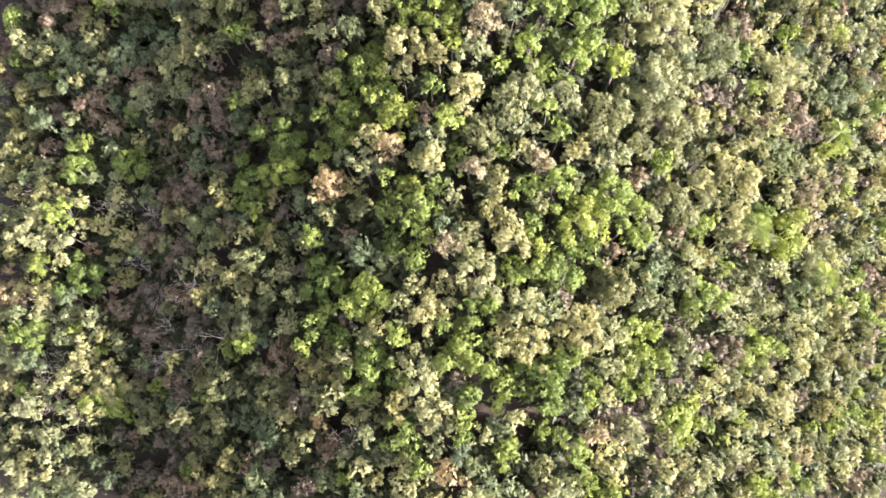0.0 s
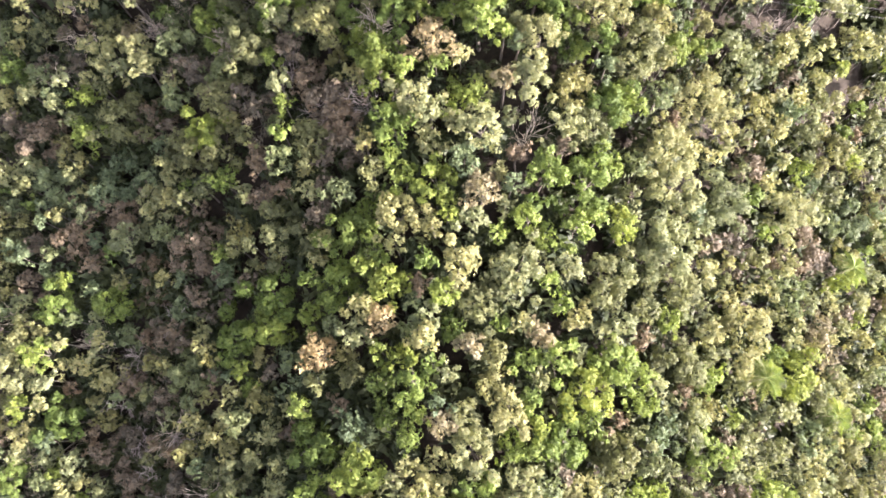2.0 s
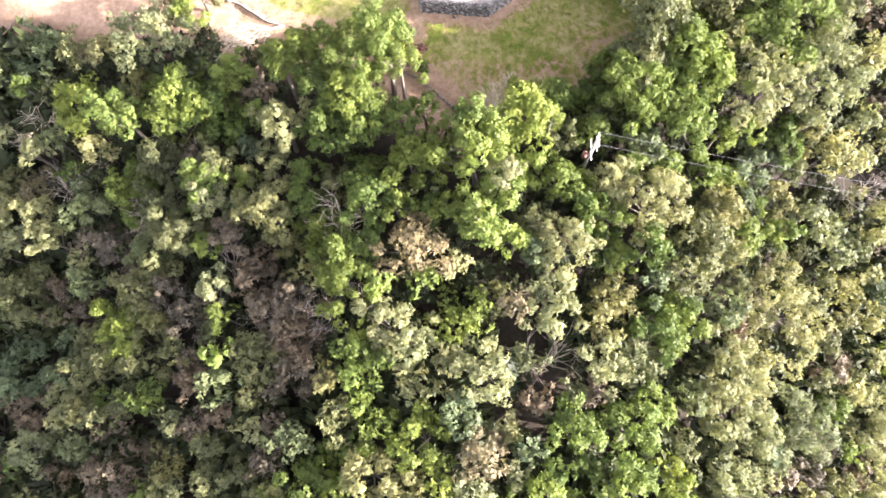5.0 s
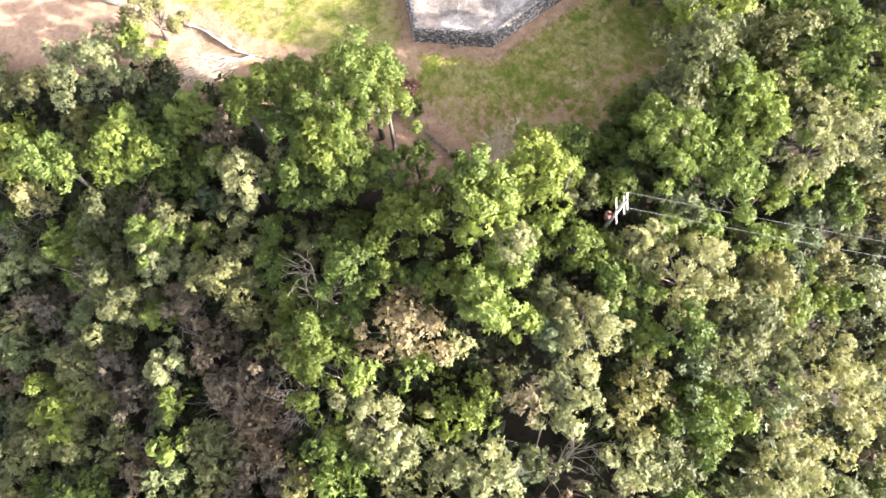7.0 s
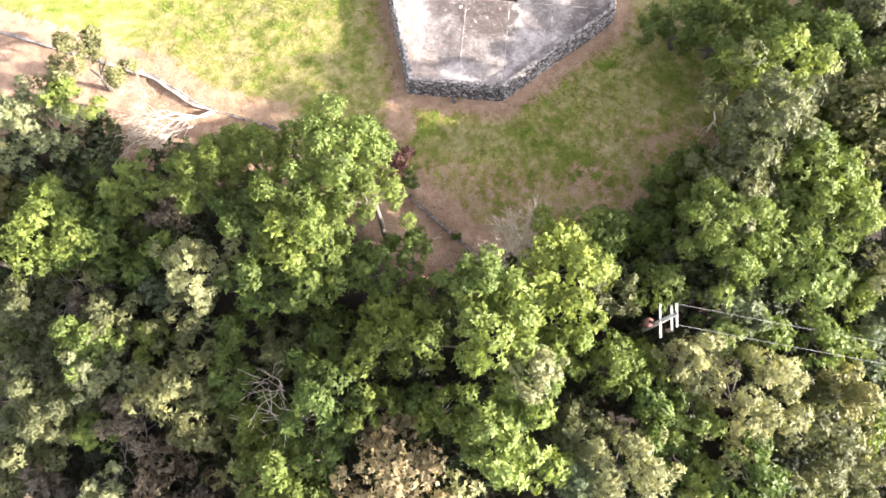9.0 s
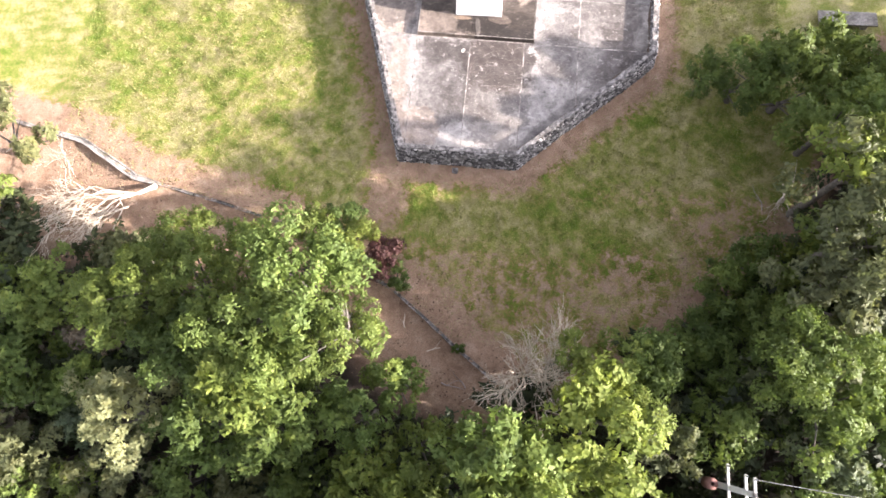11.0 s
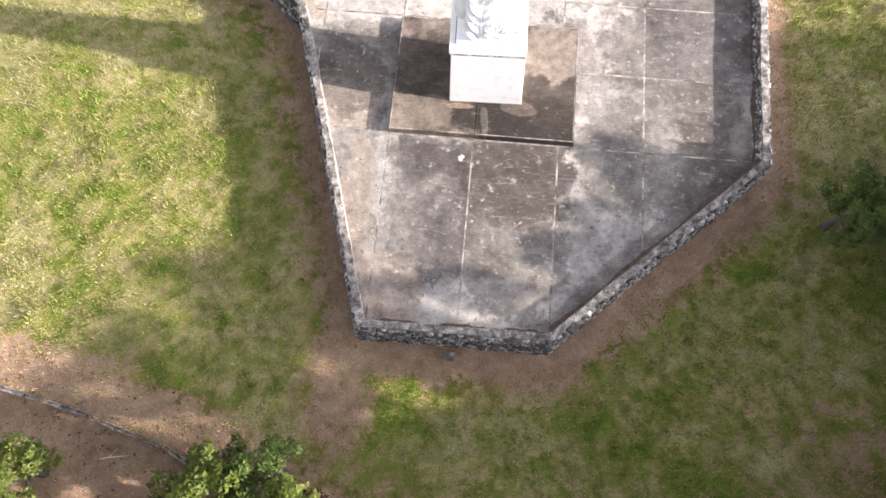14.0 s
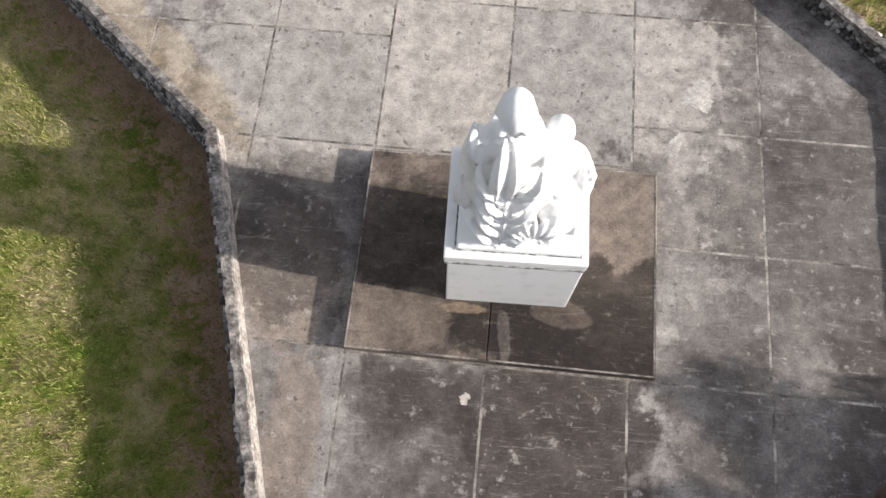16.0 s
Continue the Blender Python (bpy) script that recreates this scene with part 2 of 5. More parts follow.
def stone_material(name, a, b2, c):
    m, t, b = material(name, 0.9)
    geo = t.nodes.new("ShaderNodeNewGeometry")
    info = t.nodes.new("ShaderNodeObjectInfo")
    add = node(t, "ShaderNodeMath")
    add.operation = "ADD"
    t.links.new(geo.outputs["Random Per Island"], add.inputs[0])
    t.links.new(info.outputs["Random"], add.inputs[1])
    frac = node(t, "ShaderNodeMath")
    frac.operation = "FRACT"
    t.links.new(add.outputs[0], frac.inputs[0])
    r = ramp(t, frac.outputs[0], [(0.0, a), (0.55, b2), (1.0, c)])
    n = noise_node(t, 11, 7, 0.7, geo.outputs["Position"])
    g = ramp(t, n.outputs["Fac"], [(0.3, (0.55, 0.55, 0.55)), (0.7, (1.3, 1.28, 1.25))])
    t.links.new(mix(t, 1.0, r.outputs[0], g.outputs[0], "MULTIPLY"), b.inputs["Base Color"])
    bump(t, b, n.outputs["Fac"], 0.7, 0.03)
    return m


STONE_MAT = stone_material("field_stone", (0.04, 0.038, 0.037), (0.17, 0.161, 0.155), (0.48, 0.46, 0.44))
MORTAR_MAT = stone_material("dark_mortar", (0.03, 0.028, 0.027), (0.04, 0.038, 0.036), (0.055, 0.052, 0.05))

WHITE_MAT, t, b = material("white_painted_plaster", 0.6)
n1 = noise_node(t, 2.2, 7, 0.65)
n2 = noise_node(t, 22, 6, 0.7)
c1 = ramp(t, n1.outputs["Fac"], [(0.30, (0.70, 0.70, 0.69)), (0.48, (0.84, 0.84, 0.83))])
c2 = ramp(t, n2.outputs["Fac"], [(0.22, (0.72, 0.72, 0.72)), (0.42, (1, 1, 1))])
t.links.new(mix(t, 1.0, c1.outputs[0], c2.outputs[0], "MULTIPLY"), b.inputs["Base Color"])
bump(t, b, n2.outputs["Fac"], 0.15, 0.01)

GRIME_MAT, t, b = material("grimy_joint", 0.9)
n1 = noise_node(t, 7, 7, 0.7)
t.links.new(ramp(t, n1.outputs["Fac"], [(0.44, (0.03, 0.03, 0.028)), (0.56, (0.55, 0.55, 0.54))]).outputs[0], b.inputs["Base Color"])

METAL_MAT, t, b = material("galvanised_steel", 0.45)
b.inputs["Metallic"].default_value = 0.6
n1 = noise_node(t, 6, 4)
t.links.new(ramp(t, n1.outputs["Fac"], [(0.3, (0.55, 0.55, 0.55)), (0.7, (0.75, 0.75, 0.74))]).outputs[0], b.inputs["Base Color"])
WIRE_MAT, t, b = material("weathered_wire", 0.6)
n1 = noise_node(t, 3, 4)
t.links.new(ramp(t, n1.outputs["Fac"], [(0.3, (0.11, 0.11, 0.11)), (0.7, (0.19, 0.19, 0.185))]).outputs[0], b.inputs["Base Color"])
ARM_MAT, t, b = material("pale_grey_timber", 0.8)
n1 = noise_node(t, 12, 5)
t.links.new(ramp(t, n1.outputs["Fac"], [(0.3, (0.40, 0.39, 0.37)), (0.7, (0.62, 0.60, 0.57))]).outputs[0], b.inputs["Base Color"])
RUST_MAT, t, b = material("rust_red_paint", 0.7)
n1 = noise_node(t, 10, 5)
t.links.new(ramp(t, n1.outputs["Fac"], [(0.3, (0.17, 0.080, 0.068)), (0.7, (0.27, 0.145, 0.12))]).outputs[0], b.inputs["Base Color"])

GROUND_MAT, t, b = material("lawn_and_soil", 0.95)
geo = t.nodes.new("ShaderNodeNewGeometry")
p = geo.outputs["Position"]
n1 = noise_node(t, 0.42, 9, 0.66, p)
n2 = noise_node(t, 1.7, 8, 0.7, p)
n3 = noise_node(t, 22, 7, 0.8, p)
n4 = noise_node(t, 5.2, 7, 0.72, p)
blend = node(t, "ShaderNodeMath")
blend.operation = "MULTIPLY_ADD"
t.links.new(n2.outputs["Fac"], blend.inputs[0])
blend.inputs[1].default_value = 0.75
t.links.new(n1.outputs["Fac"], blend.inputs[2])
tuft = node(t, "ShaderNodeMath")
tuft.operation = "MULTIPLY_ADD"
t.links.new(n4.outputs["Fac"], tuft.inputs[0])
tuft.inputs[1].default_value = 0.45
t.links.new(blend.outputs[0], tuft.inputs[2])
half = node(t, "ShaderNodeMath")
half.operation = "DIVIDE"
t.links.new(tuft.outputs[0], half.inputs[0])
half.inputs[1].default_value = 2.2
grass = ramp(t, half.outputs[0], [(0.40, (0.086, 0.134, 0.012)), (0.475, (0.168, 0.180, 0.040)), (0.535, (0.258, 0.240, 0.102)), (0.615, (0.32, 0.290, 0.165))])
soil = ramp(t, n2.outputs["Fac"], [(0.3, (0.192, 0.121, 0.079)), (0.52, (0.286, 0.196, 0.140)), (0.72, (0.355, 0.270, 0.205))])
# Leaf litter under the trees, darkened further to carry the shade of the gaps.
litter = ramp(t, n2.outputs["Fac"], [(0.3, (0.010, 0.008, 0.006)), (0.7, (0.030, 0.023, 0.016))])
bare = t.nodes.new("ShaderNodeAttribute")
bare.attribute_name = "bare"
wood = t.nodes.new("ShaderNodeAttribute")
wood.attribute_name = "wood"
edge = node(t, "ShaderNodeMath")
edge.operation = "MULTIPLY_ADD"
t.links.new(n2.outputs["Fac"], edge.inputs[0])
edge.inputs[1].default_value = 1.3
edge.inputs[2].default_value = -0.65
addb = node(t, "ShaderNodeMath")
addb.operation = "ADD"
t.links.new(bare.outputs["Fac"], addb.inputs[0])
t.links.new(edge.outputs[0], addb.inputs[1])
fray = node(t, "ShaderNodeMath")
fray.operation = "MULTIPLY_ADD"
t.links.new(n4.outputs["Fac"], fray.inputs[0])
fray.inputs[1].default_value = 1.1
t.links.new(addb.outputs[0], fray.inputs[2])
thatch = ramp(t, half.outputs[0], [(0.40, (0.105, 0.090, 0.020)), (0.475, (0.198, 0.148, 0.054)), (0.535, (0.280, 0.216, 0.106)), (0.615, (0.35, 0.290, 0.172))])
thin = ramp(t, fray.outputs[0], [(0.78, (0, 0, 0)), (1.08, (1, 1, 1))])
cover = ramp(t, fray.outputs[0], [(0.99, (0, 0, 0)), (1.30, (1, 1, 1))])
col = mix(t, thin.outputs[0], grass.outputs[0], thatch.outputs[0])
col = mix(t, cover.outputs[0], col, soil.outputs[0])
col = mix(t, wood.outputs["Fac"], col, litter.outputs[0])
g3 = ramp(t, n3.outputs["Fac"], [(0.30, (0.42, 0.42, 0.40)), (0.66, (1.45, 1.4, 1.32))])
t.links.new(mix(t, 0.95, col, g3.outputs[0], "MULTIPLY"), b.inputs["Base Color"])
bump(t, b, n3.outputs["Fac"], 0.8, 0.05)


def blade_material(name, a, b2, c):
    m, t, b = material(name, 0.7)
    geo = t.nodes.new("ShaderNodeNewGeometry")
    r = ramp(t, geo.outputs["Random Per Island"], [(0.0, a), (0.5, b2), (1.0, c)])
    n = noise_node(t, 0.42, 9, 0.66, geo.outputs["Position"])
    g = ramp(t, n.outputs["Fac"], [(0.37, (0.80, 0.98, 0.6)), (0.47, (1.0, 1.0, 1.0)), (0.59, (1.25, 1.12, 1.5))])
    t.links.new(mix(t, 1.0, r.outputs[0], g.outputs[0], "MULTIPLY"), b.inputs["Base Color"])
    return m


BLADE_MAT = blade_material("grass_blades", (0.085, 0.138, 0.015), (0.188, 0.205, 0.048), (0.345, 0.315, 0.145))


# ---- mesh helpers ----
def mesh_np(name, verts, quads, mats, index=None, smooth=False):
    """A mesh from arrays of points and four-cornered faces."""
    me = bpy.data.meshes.new(name)
    verts, quads = np.asarray(verts, np.float32), np.asarray(quads, np.int32)
    me.vertices.add(len(verts))
    me.vertices.foreach_set("co", verts.ravel())
    me.loops.add(quads.size)
    me.loops.foreach_set("vertex_index", quads.ravel())
    me.polygons.add(len(quads))
    me.polygons.foreach_set("loop_start", np.arange(0, quads.size, quads.shape[1], dtype=np.int32))
    if index is not None:
        me.polygons.foreach_set("material_index", np.asarray(index, np.int32))
    if smooth:
        me.polygons.foreach_set("use_smooth", np.ones(len(quads), bool))
    for m in mats:
        me.materials.append(m)
    me.update(calc_edges=True)
    return me


def mesh_bm(name, bm, mats, smooth=False):
    me = bpy.data.meshes.new(name)
    bmesh.ops.recalc_face_normals(bm, faces=bm.faces)
    for f in bm.faces:
        f.smooth = smooth
    bm.to_mesh(me)
    bm.free()
    for m in mats if isinstance(mats, (list, tuple)) else [mats]:
        me.materials.append(m)
    return me


def part(name, me, parent, label=""):
    ob = new(name, me)
    ob.parent = parent
    return tagged(ob, label)


def box(bm, lo, hi, bevel=0.0):
    v = bmesh.ops.create_cube(bm, size=1.0)["verts"]
    lo, hi = Vector(lo), Vector(hi)
    for q in v:
        q.co = Vector(((lo[i] + hi[i]) / 2 + q.co[i] * (hi[i] - lo[i]) for i in range(3)))
    if bevel:
        edges = list({e for q in v for e in q.link_edges})
        bmesh.ops.bevel(bm, geom=edges, offset=bevel, segments=2, affect="EDGES", profile=0.6)


def tube_arrays(points, radii, sides=6):
    """A tapered tube along points."""
    pts = [Vector(q) for q in points]
    verts, quads = [], []
    for i, q in enumerate(pts):
        d = (pts[min(i + 1, len(pts) - 1)] - pts[max(i - 1, 0)]).normalized()
        side = d.orthogonal().normalized()
        up = d.cross(side)
        for k in range(sides):
            a = 2 * math.pi * k / sides
            verts.append(q + (side * math.cos(a) + up * math.sin(a)) * radii[i])
    for i in range(len(pts) - 1):
        for k in range(sides):
            k2 = (k + 1) % sides
            quads.append((i * sides + k, i * sides + k2, (i + 1) * sides + k2, (i + 1) * sides + k))
    return np.array([tuple(v) for v in verts]), np.array(quads)


def join_arrays(parts):
    vs, qs, at = [], [], 0
    for v, q in parts:
        vs.append(v)
        qs.append(q + at)
        at += len(v)
    return np.concatenate(vs), np.concatenate(qs)


# ---- the lie of the land ----
def smooth(a, lo, hi):
    s = np.clip((a - lo) / (hi - lo), 0, 1)
    return s * s * (3 - 2 * s)


WALL = [(-3.70, -8.42), (2.55, -8.51), (10.05, -1.80), (10.40, 5.70), (2.2, 13.9), (-6.0, 16.5), (-13.5, 14.0), (-13.6, 9.4), (-7.18, 3.80)]
GUTTER = [(-40, -4.5), (-27, -7.8), (-22.8, -8.75), (-19.2, -10.85), (-17.6, -11.2), (-13.8, -12.05), (-10.2, -13.1), (-3.76, -16.35), (-1.77, -17.9), (0.17, -19.5), (2.2, -21.0)]


def gutter_y(x):
    gx, gy = zip(*GUTTER)
    return np.interp(x, gx, gy)


def ground_z(x, y):
    """A hilltop lawn, a wooded spur that falls away to the south and to both sides."""
    x, y = np.asarray(x, float), np.asarray(y, float)
    width = np.where(x > 3, np.clip((y + 26) * 1.6, 0, 26), np.clip((y + 26) * 2.6, 0, 60))
    side = np.maximum(np.hypot(x - 3, 8) - 8 - width, 0)
    fall = np.where(x < 3, 0.35 * side, 0.33 * np.minimum(side, 12) + 0.60 * np.maximum(side - 12, 0))
    z = -1.05 + 0.33 * np.minimum(y + 27, 0) - fall
    z = z - 0.30 * smooth(gutter_y(x) - y, 0.05, 0.45) * smooth(-x, -4, -1) * smooth(y, -30, -22)
    z = z + 0.06 * np.sin(0.7 * x + 0.3 * y) + 0.05 * np.sin(1.1 * y - 0.4 * x)
    z = z + 0.028 * np.sin(2.9 * x + 1.3 * y) * np.sin(0.9 * y + 0.4 * x) + 0.026 * np.sin(3.4 * y - 1.9 * x + 1.0) + 0.022 * np.sin(4.1 * x - 2.2 * y + 2.0) * np.sin(1.3 * x + 2.0)
    return np.maximum(z, -70 + 0.01 * z)


def segment_distance(x, y, line):
    d = np.full(np.shape(x), 1e9)
    for (ax, ay), (bx, by) in zip(line, line[1:]):
        ux, uy = bx - ax, by - ay
        k = np.clip(((x - ax) * ux + (y - ay) * uy) / (ux * ux + uy * uy), 0, 1)
        d = np.minimum(d, np.hypot(x - ax - k * ux, y - ay - k * uy))
    return d


def inside(x, y, poly):
    hit = np.zeros(np.shape(x), bool)
    for (ax, ay), (bx, by) in zip(poly, poly[1:] + poly[:1]):
        cross = (ay > y) != (by > y)
        with np.errstate(divide="ignore", invalid="ignore"):
            hit ^= cross & (x < (bx - ax) * (y - ay) / (by - ay + 1e-12) + ax)
    return hit


def wood_edge(x):
    """Northern limit of the wood, by easting."""
    return np.interp(x, [-60, -30, -20, -8, -3, 1, 5, 9, 12, 15, 18, 24, 60], [-12, -13, -14.5, -16.5, -20.5, -22, -21, -19.5, -16.5, -14, -11.5, 0, 8])


def bare_soil(x, y):
    wall = segment_distance(x, y, WALL + WALL[:1])
    gut = segment_distance(x, y, GUTTER)
    south = smooth(gutter_y(x) - y, -0.4, 0.1) * (x < 3)
    west = smooth(-x, 3.6, 4.6) * smooth(y, -9.0, -7.0)
    b = np.maximum(smooth(-wall, -2.7, -0.7) * 0.95 * (1 - west) + (smooth(-wall, -1.3, -0.1) * 0.5 + smooth(-wall, -3.8, -0.6) * 0.52) * west, smooth(-gut, -2.9, -0.9) * 0.85)
    b = np.maximum(b, south)
    b = np.maximum(b, smooth(wood_edge(x) - y, -2.6, 0.6) * 0.95)
    dry = np.exp(-((x - 9.0) / 3.6) ** 2 - ((y + 15.0) / 2.6) ** 2)
    b = np.maximum(b, 0.48 * dry)
    sward = np.exp(-((y + 11.6 + 0.1 * x) / 1.7) ** 2) * smooth(x, -4.5, -2) * smooth(-x, -13, -9)
    b = np.maximum(b, (0.41 - 0.45 * sward) * smooth(-y, 8.0, 11.0) * smooth(x, -7, -2))
    b = np.maximum(b, 0.45 * smooth(-wall, -3.6, -1.4))
    b = np.maximum(b, 0.17 * smooth(-x, 6, 10))
    worn = np.exp(-((x + 4.6) / 1.5) ** 2 - ((y + 10.6) / 3.0) ** 2)
    return np.clip(np.maximum(b, 0.85 * worn), 0, 1)


def steps(lo, hi, fine_lo, fine_hi, fine, coarse):
    mid = list(np.arange(fine_lo, fine_hi + fine / 2, fine))
    left = list(np.arange(lo, fine_lo - 0.01, coarse))
    right = list(np.arange(fine_hi + coarse, hi + 0.01, coarse))
    far = [hi + 10 * 1.7 ** k for k in range(1, 10)]
    near = [lo - 10 * 1.7 ** k for k in range(9, 0, -1)]
    return np.array(near + left + mid + right + far)


gx = steps(-110, 110, -32, 26, 0.45, 2.0)
gy = steps(-130, 60, -24, 14, 0.45, 2.0)
X, Y = np.meshgrid(gx, gy)
Z = ground_z(X, Y)
Z = np.where(inside(X, Y, WALL), np.minimum(Z, -0.6), Z)
nx, ny = len(gx), len(gy)
idx = np.arange(nx * ny).reshape(ny, nx)
quads = np.stack([idx[:-1, :-1], idx[:-1, 1:], idx[1:, 1:], idx[1:, :-1]], -1).reshape(-1, 4)
ground_mesh = mesh_np("ground", np.stack([X, Y, Z], -1).reshape(-1, 3), quads, [GROUND_MAT], smooth=True)
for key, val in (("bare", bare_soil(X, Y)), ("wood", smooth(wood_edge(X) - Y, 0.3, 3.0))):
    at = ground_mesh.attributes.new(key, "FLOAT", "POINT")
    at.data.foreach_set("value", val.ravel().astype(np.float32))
ground = tagged(new("ground", ground_mesh), "hilltop lawn with worn brown soil and wooded slopes", "ground", kind="structure")

# ---- the terrace ----
FLOOR_Z, COPING_Z = -0.05, 0.50


def offset_poly(poly, d):
    """Move each side of a counter-clockwise outline outwards by d."""
    out, n = [], len(poly)
    for i in range(n):
        p0, p1, p2 = Vector(poly[i - 1]), Vector(poly[i]), Vector(poly[(i + 1) % n])
        a, c = (p1 - p0).normalized(), (p2 - p1).normalized()
        na, nc = Vector((a.y, -a.x)), Vector((c.y, -c.x))
        m = (na + nc).normalized()
        out.append(tuple(p1 + m * d / max(0.3, m.dot(na))))
    return out


INNER, OUTER, FOOT = WALL, offset_poly(WALL, 0.28), offset_poly(WALL, 0.50)


def wall_core():
    bm = bmesh.new()
    n = len(WALL)
    foot_z = -1.7
    fo, fi = offset_poly(WALL, 0.44), offset_poly(WALL, 0.05)
    ot = offset_poly(WALL, 0.22)
    rings = []
    for ring, z in ((fi, -1.7), (fo, foot_z), (ot, COPING_Z - 0.09), (fi, COPING_Z - 0.09)):
        rings.append([bm.verts.new((x, y, z)) for x, y in ring])
    for i in range(n):
        j = (i + 1) % n
        for r in range(4):
            a, c = rings[r], rings[(r + 1) % 4]
            bm.faces.new((a[i], a[j], c[j], c[i]))
    return mesh_bm("wall_terrace", bm, MORTAR_MAT)


wall_terrace = tagged(new("wall_terrace", wall_core()), "low rubble stone wall with a concrete coping", "wall", kind="structure")


def coping_mesh(i):
    bm = bmesh.new()
    j = (i + 1) % len(WALL)
    rng = random.Random(i)
    a, c = offset_poly(WALL, -0.01), offset_poly(WALL, 0.26)
    length = math.dist(a[i], a[j])
    cuts = max(6, int(length / 0.22))
    prev = None
    for k in range(cuts + 1):
        f = k / cuts
        wob = [rng.uniform(-0.035, 0.035) if 0 < k < cuts else 0 for _ in range(4)]
        d = (Vector(c[i]) - Vector(a[i])).normalized()
        p_in = Vector(a[i]).lerp(Vector(a[j]), f) - d * wob[0]
        p_out = Vector(c[i]).lerp(Vector(c[j]), f) + d * wob[1]
        z = COPING_Z + wob[2] * 0.5
        ring = [bm.verts.new((*p_in, z - 0.09)), bm.verts.new((*(p_in + d * 0.012), z)), bm.verts.new((*(p_out - d * 0.02), z + wob[3] * 0.3)), bm.verts.new((*p_out, z - 0.10))]
        if prev:
            for r in range(3):
                bm.faces.new((prev[r], ring[r], ring[r + 1], prev[r + 1]))
        prev = ring
    return mesh_bm("coping", bm, COPING_MAT, False)


for i in range(len(WALL)):
    part("coping", coping_mesh(i), wall_terrace, "pale weathered concrete coping")


def stone_shape(rng):
    """An uneven stone one unit wide, high and deep, its face bulging to -y."""
    j = lambda s: rng.uniform(-s, s)
    back = [Vector((x * 0.5, 0.5, z * 0.5)) for x, z in ((-1, -1), (1, -1), (1, 1), (-1, 1))]
    rim = [Vector((x * 0.5 + j(0.09), -0.15 + j(0.12), z * 0.5 + j(0.1))) for x, z in ((-1, -1), (1, -1), (1, 1), (-1, 1))]
    face = [Vector((x * 0.33 + j(0.08), -0.5 + j(0.2), z * 0.32 + j(0.08))) for x, z in ((-1, -1), (1, -1), (1, 1), (-1, 1))]
    v = np.array([tuple(q) for q in back + rim + face])
    q = [(i, (i + 1) % 4, 4 + (i + 1) % 4, 4 + i) for i in range(4)] + [(4 + i, 4 + (i + 1) % 4, 8 + (i + 1) % 4, 8 + i) for i in range(4)] + [(8, 9, 10, 11)]
    return v, np.array(q)


STONES = [stone_shape(random.Random(40 + k)) for k in range(14)]
STONE_MESHES = [mesh_np("stone", v, q, [STONE_MAT]) for v, q in STONES]


def stone_slots(lo_a, lo_b, hi_a, hi_b, z0, z1, rng):
    """Courses of rubble on one face of the wall: poses for stones one unit in size."""
    z = z0
    while z < z1 - 0.05:
        h = min(rng.uniform(0.075, 0.13), z1 - z)
        f = (z + h / 2 - z0) / (z1 - z0)
        a, c = Vector(lo_a).lerp(Vector(hi_a), f), Vector(lo_b).lerp(Vector(hi_b), f)
        run, s = (c - a).length, 0.0
        d = (c - a).normalized()
        while s < run - 0.05:
            w = min(rng.uniform(0.10, 0.28), run - s)
            at = a + d * (s + w / 2)
            m = Matrix.Translation((at.x, at.y, z + h / 2 + rng.uniform(-0.015, 0.015))) @ Matrix.Rotation(math.atan2(d.y, d.x), 4, "Z") @ Matrix.Rotation(rng.uniform(-0.12, 0.12), 4, "Y")
            yield m @ Matrix.Diagonal((w * 0.95, rng.uniform(0.14, 0.20), h * 0.95, 1))
            s += w
        z += h


def terrace_stones():
    """Stones of the south face one by one; the other faces joined."""
    rng = random.Random(5)
    joined, n, singles = [], len(WALL), 0
    lo, hi = offset_poly(WALL, 0.46), offset_poly(WALL, 0.25)
    inn = offset_poly(WALL, 0.04)
    for i in range(n):
        j = (i + 1) % n
        if i in (4, 5, 6):
            continue
        zf = min(float(ground_z(*lo[i])), float(ground_z(*lo[j]))) - 0.08
        for m in stone_slots(lo[i], lo[j], hi[i], hi[j], zf, COPING_Z - 0.08, rng):
            k = rng.randrange(len(STONES))
            if i == 0 and singles < 300:
                ob = new("stone", STONE_MESHES[k])
                ob.parent = wall_terrace
                ob.matrix_basis = m
                singles += 1
            else:
                v, q = STONES[k]
                mm = np.array(m)
                joined.append((v @ mm[:3, :3].T + mm[:3, 3], q))
        if i in (0, 1, 7, 8):
            continue
        for m in stone_slots(inn[j], inn[i], inn[j], inn[i], FLOOR_Z, COPING_Z - 0.08, rng):
            v, q = STONES[rng.randrange(len(STONES))]
            mm = np.array(m)
            joined.append((v @ mm[:3, :3].T + mm[:3, 3], q))
    v, q = join_arrays(joined)
    tagged(part("stonework", mesh_np("stonework", v, q, [STONE_MAT]), wall_terrace, "grey rubble stones"), kind="stuff")


def clip_half(poly, a, c):
    """Keep the part of poly to the left of the line a to c."""
    out = []
    side = lambda q: (c[0] - a[0]) * (q[1] - a[1]) - (c[1] - a[1]) * (q[0] - a[0])
    for q, r in zip(poly, poly[1:] + poly[:1]):
        sq, sr = side(q), side(r)
        if sq >= 0:
            out.append(q)
        if sq * sr < 0:
            k = sq / (sq - sr)
            out.append((q[0] + (r[0] - q[0]) * k, q[1] + (r[1] - q[1]) * k))
    return out


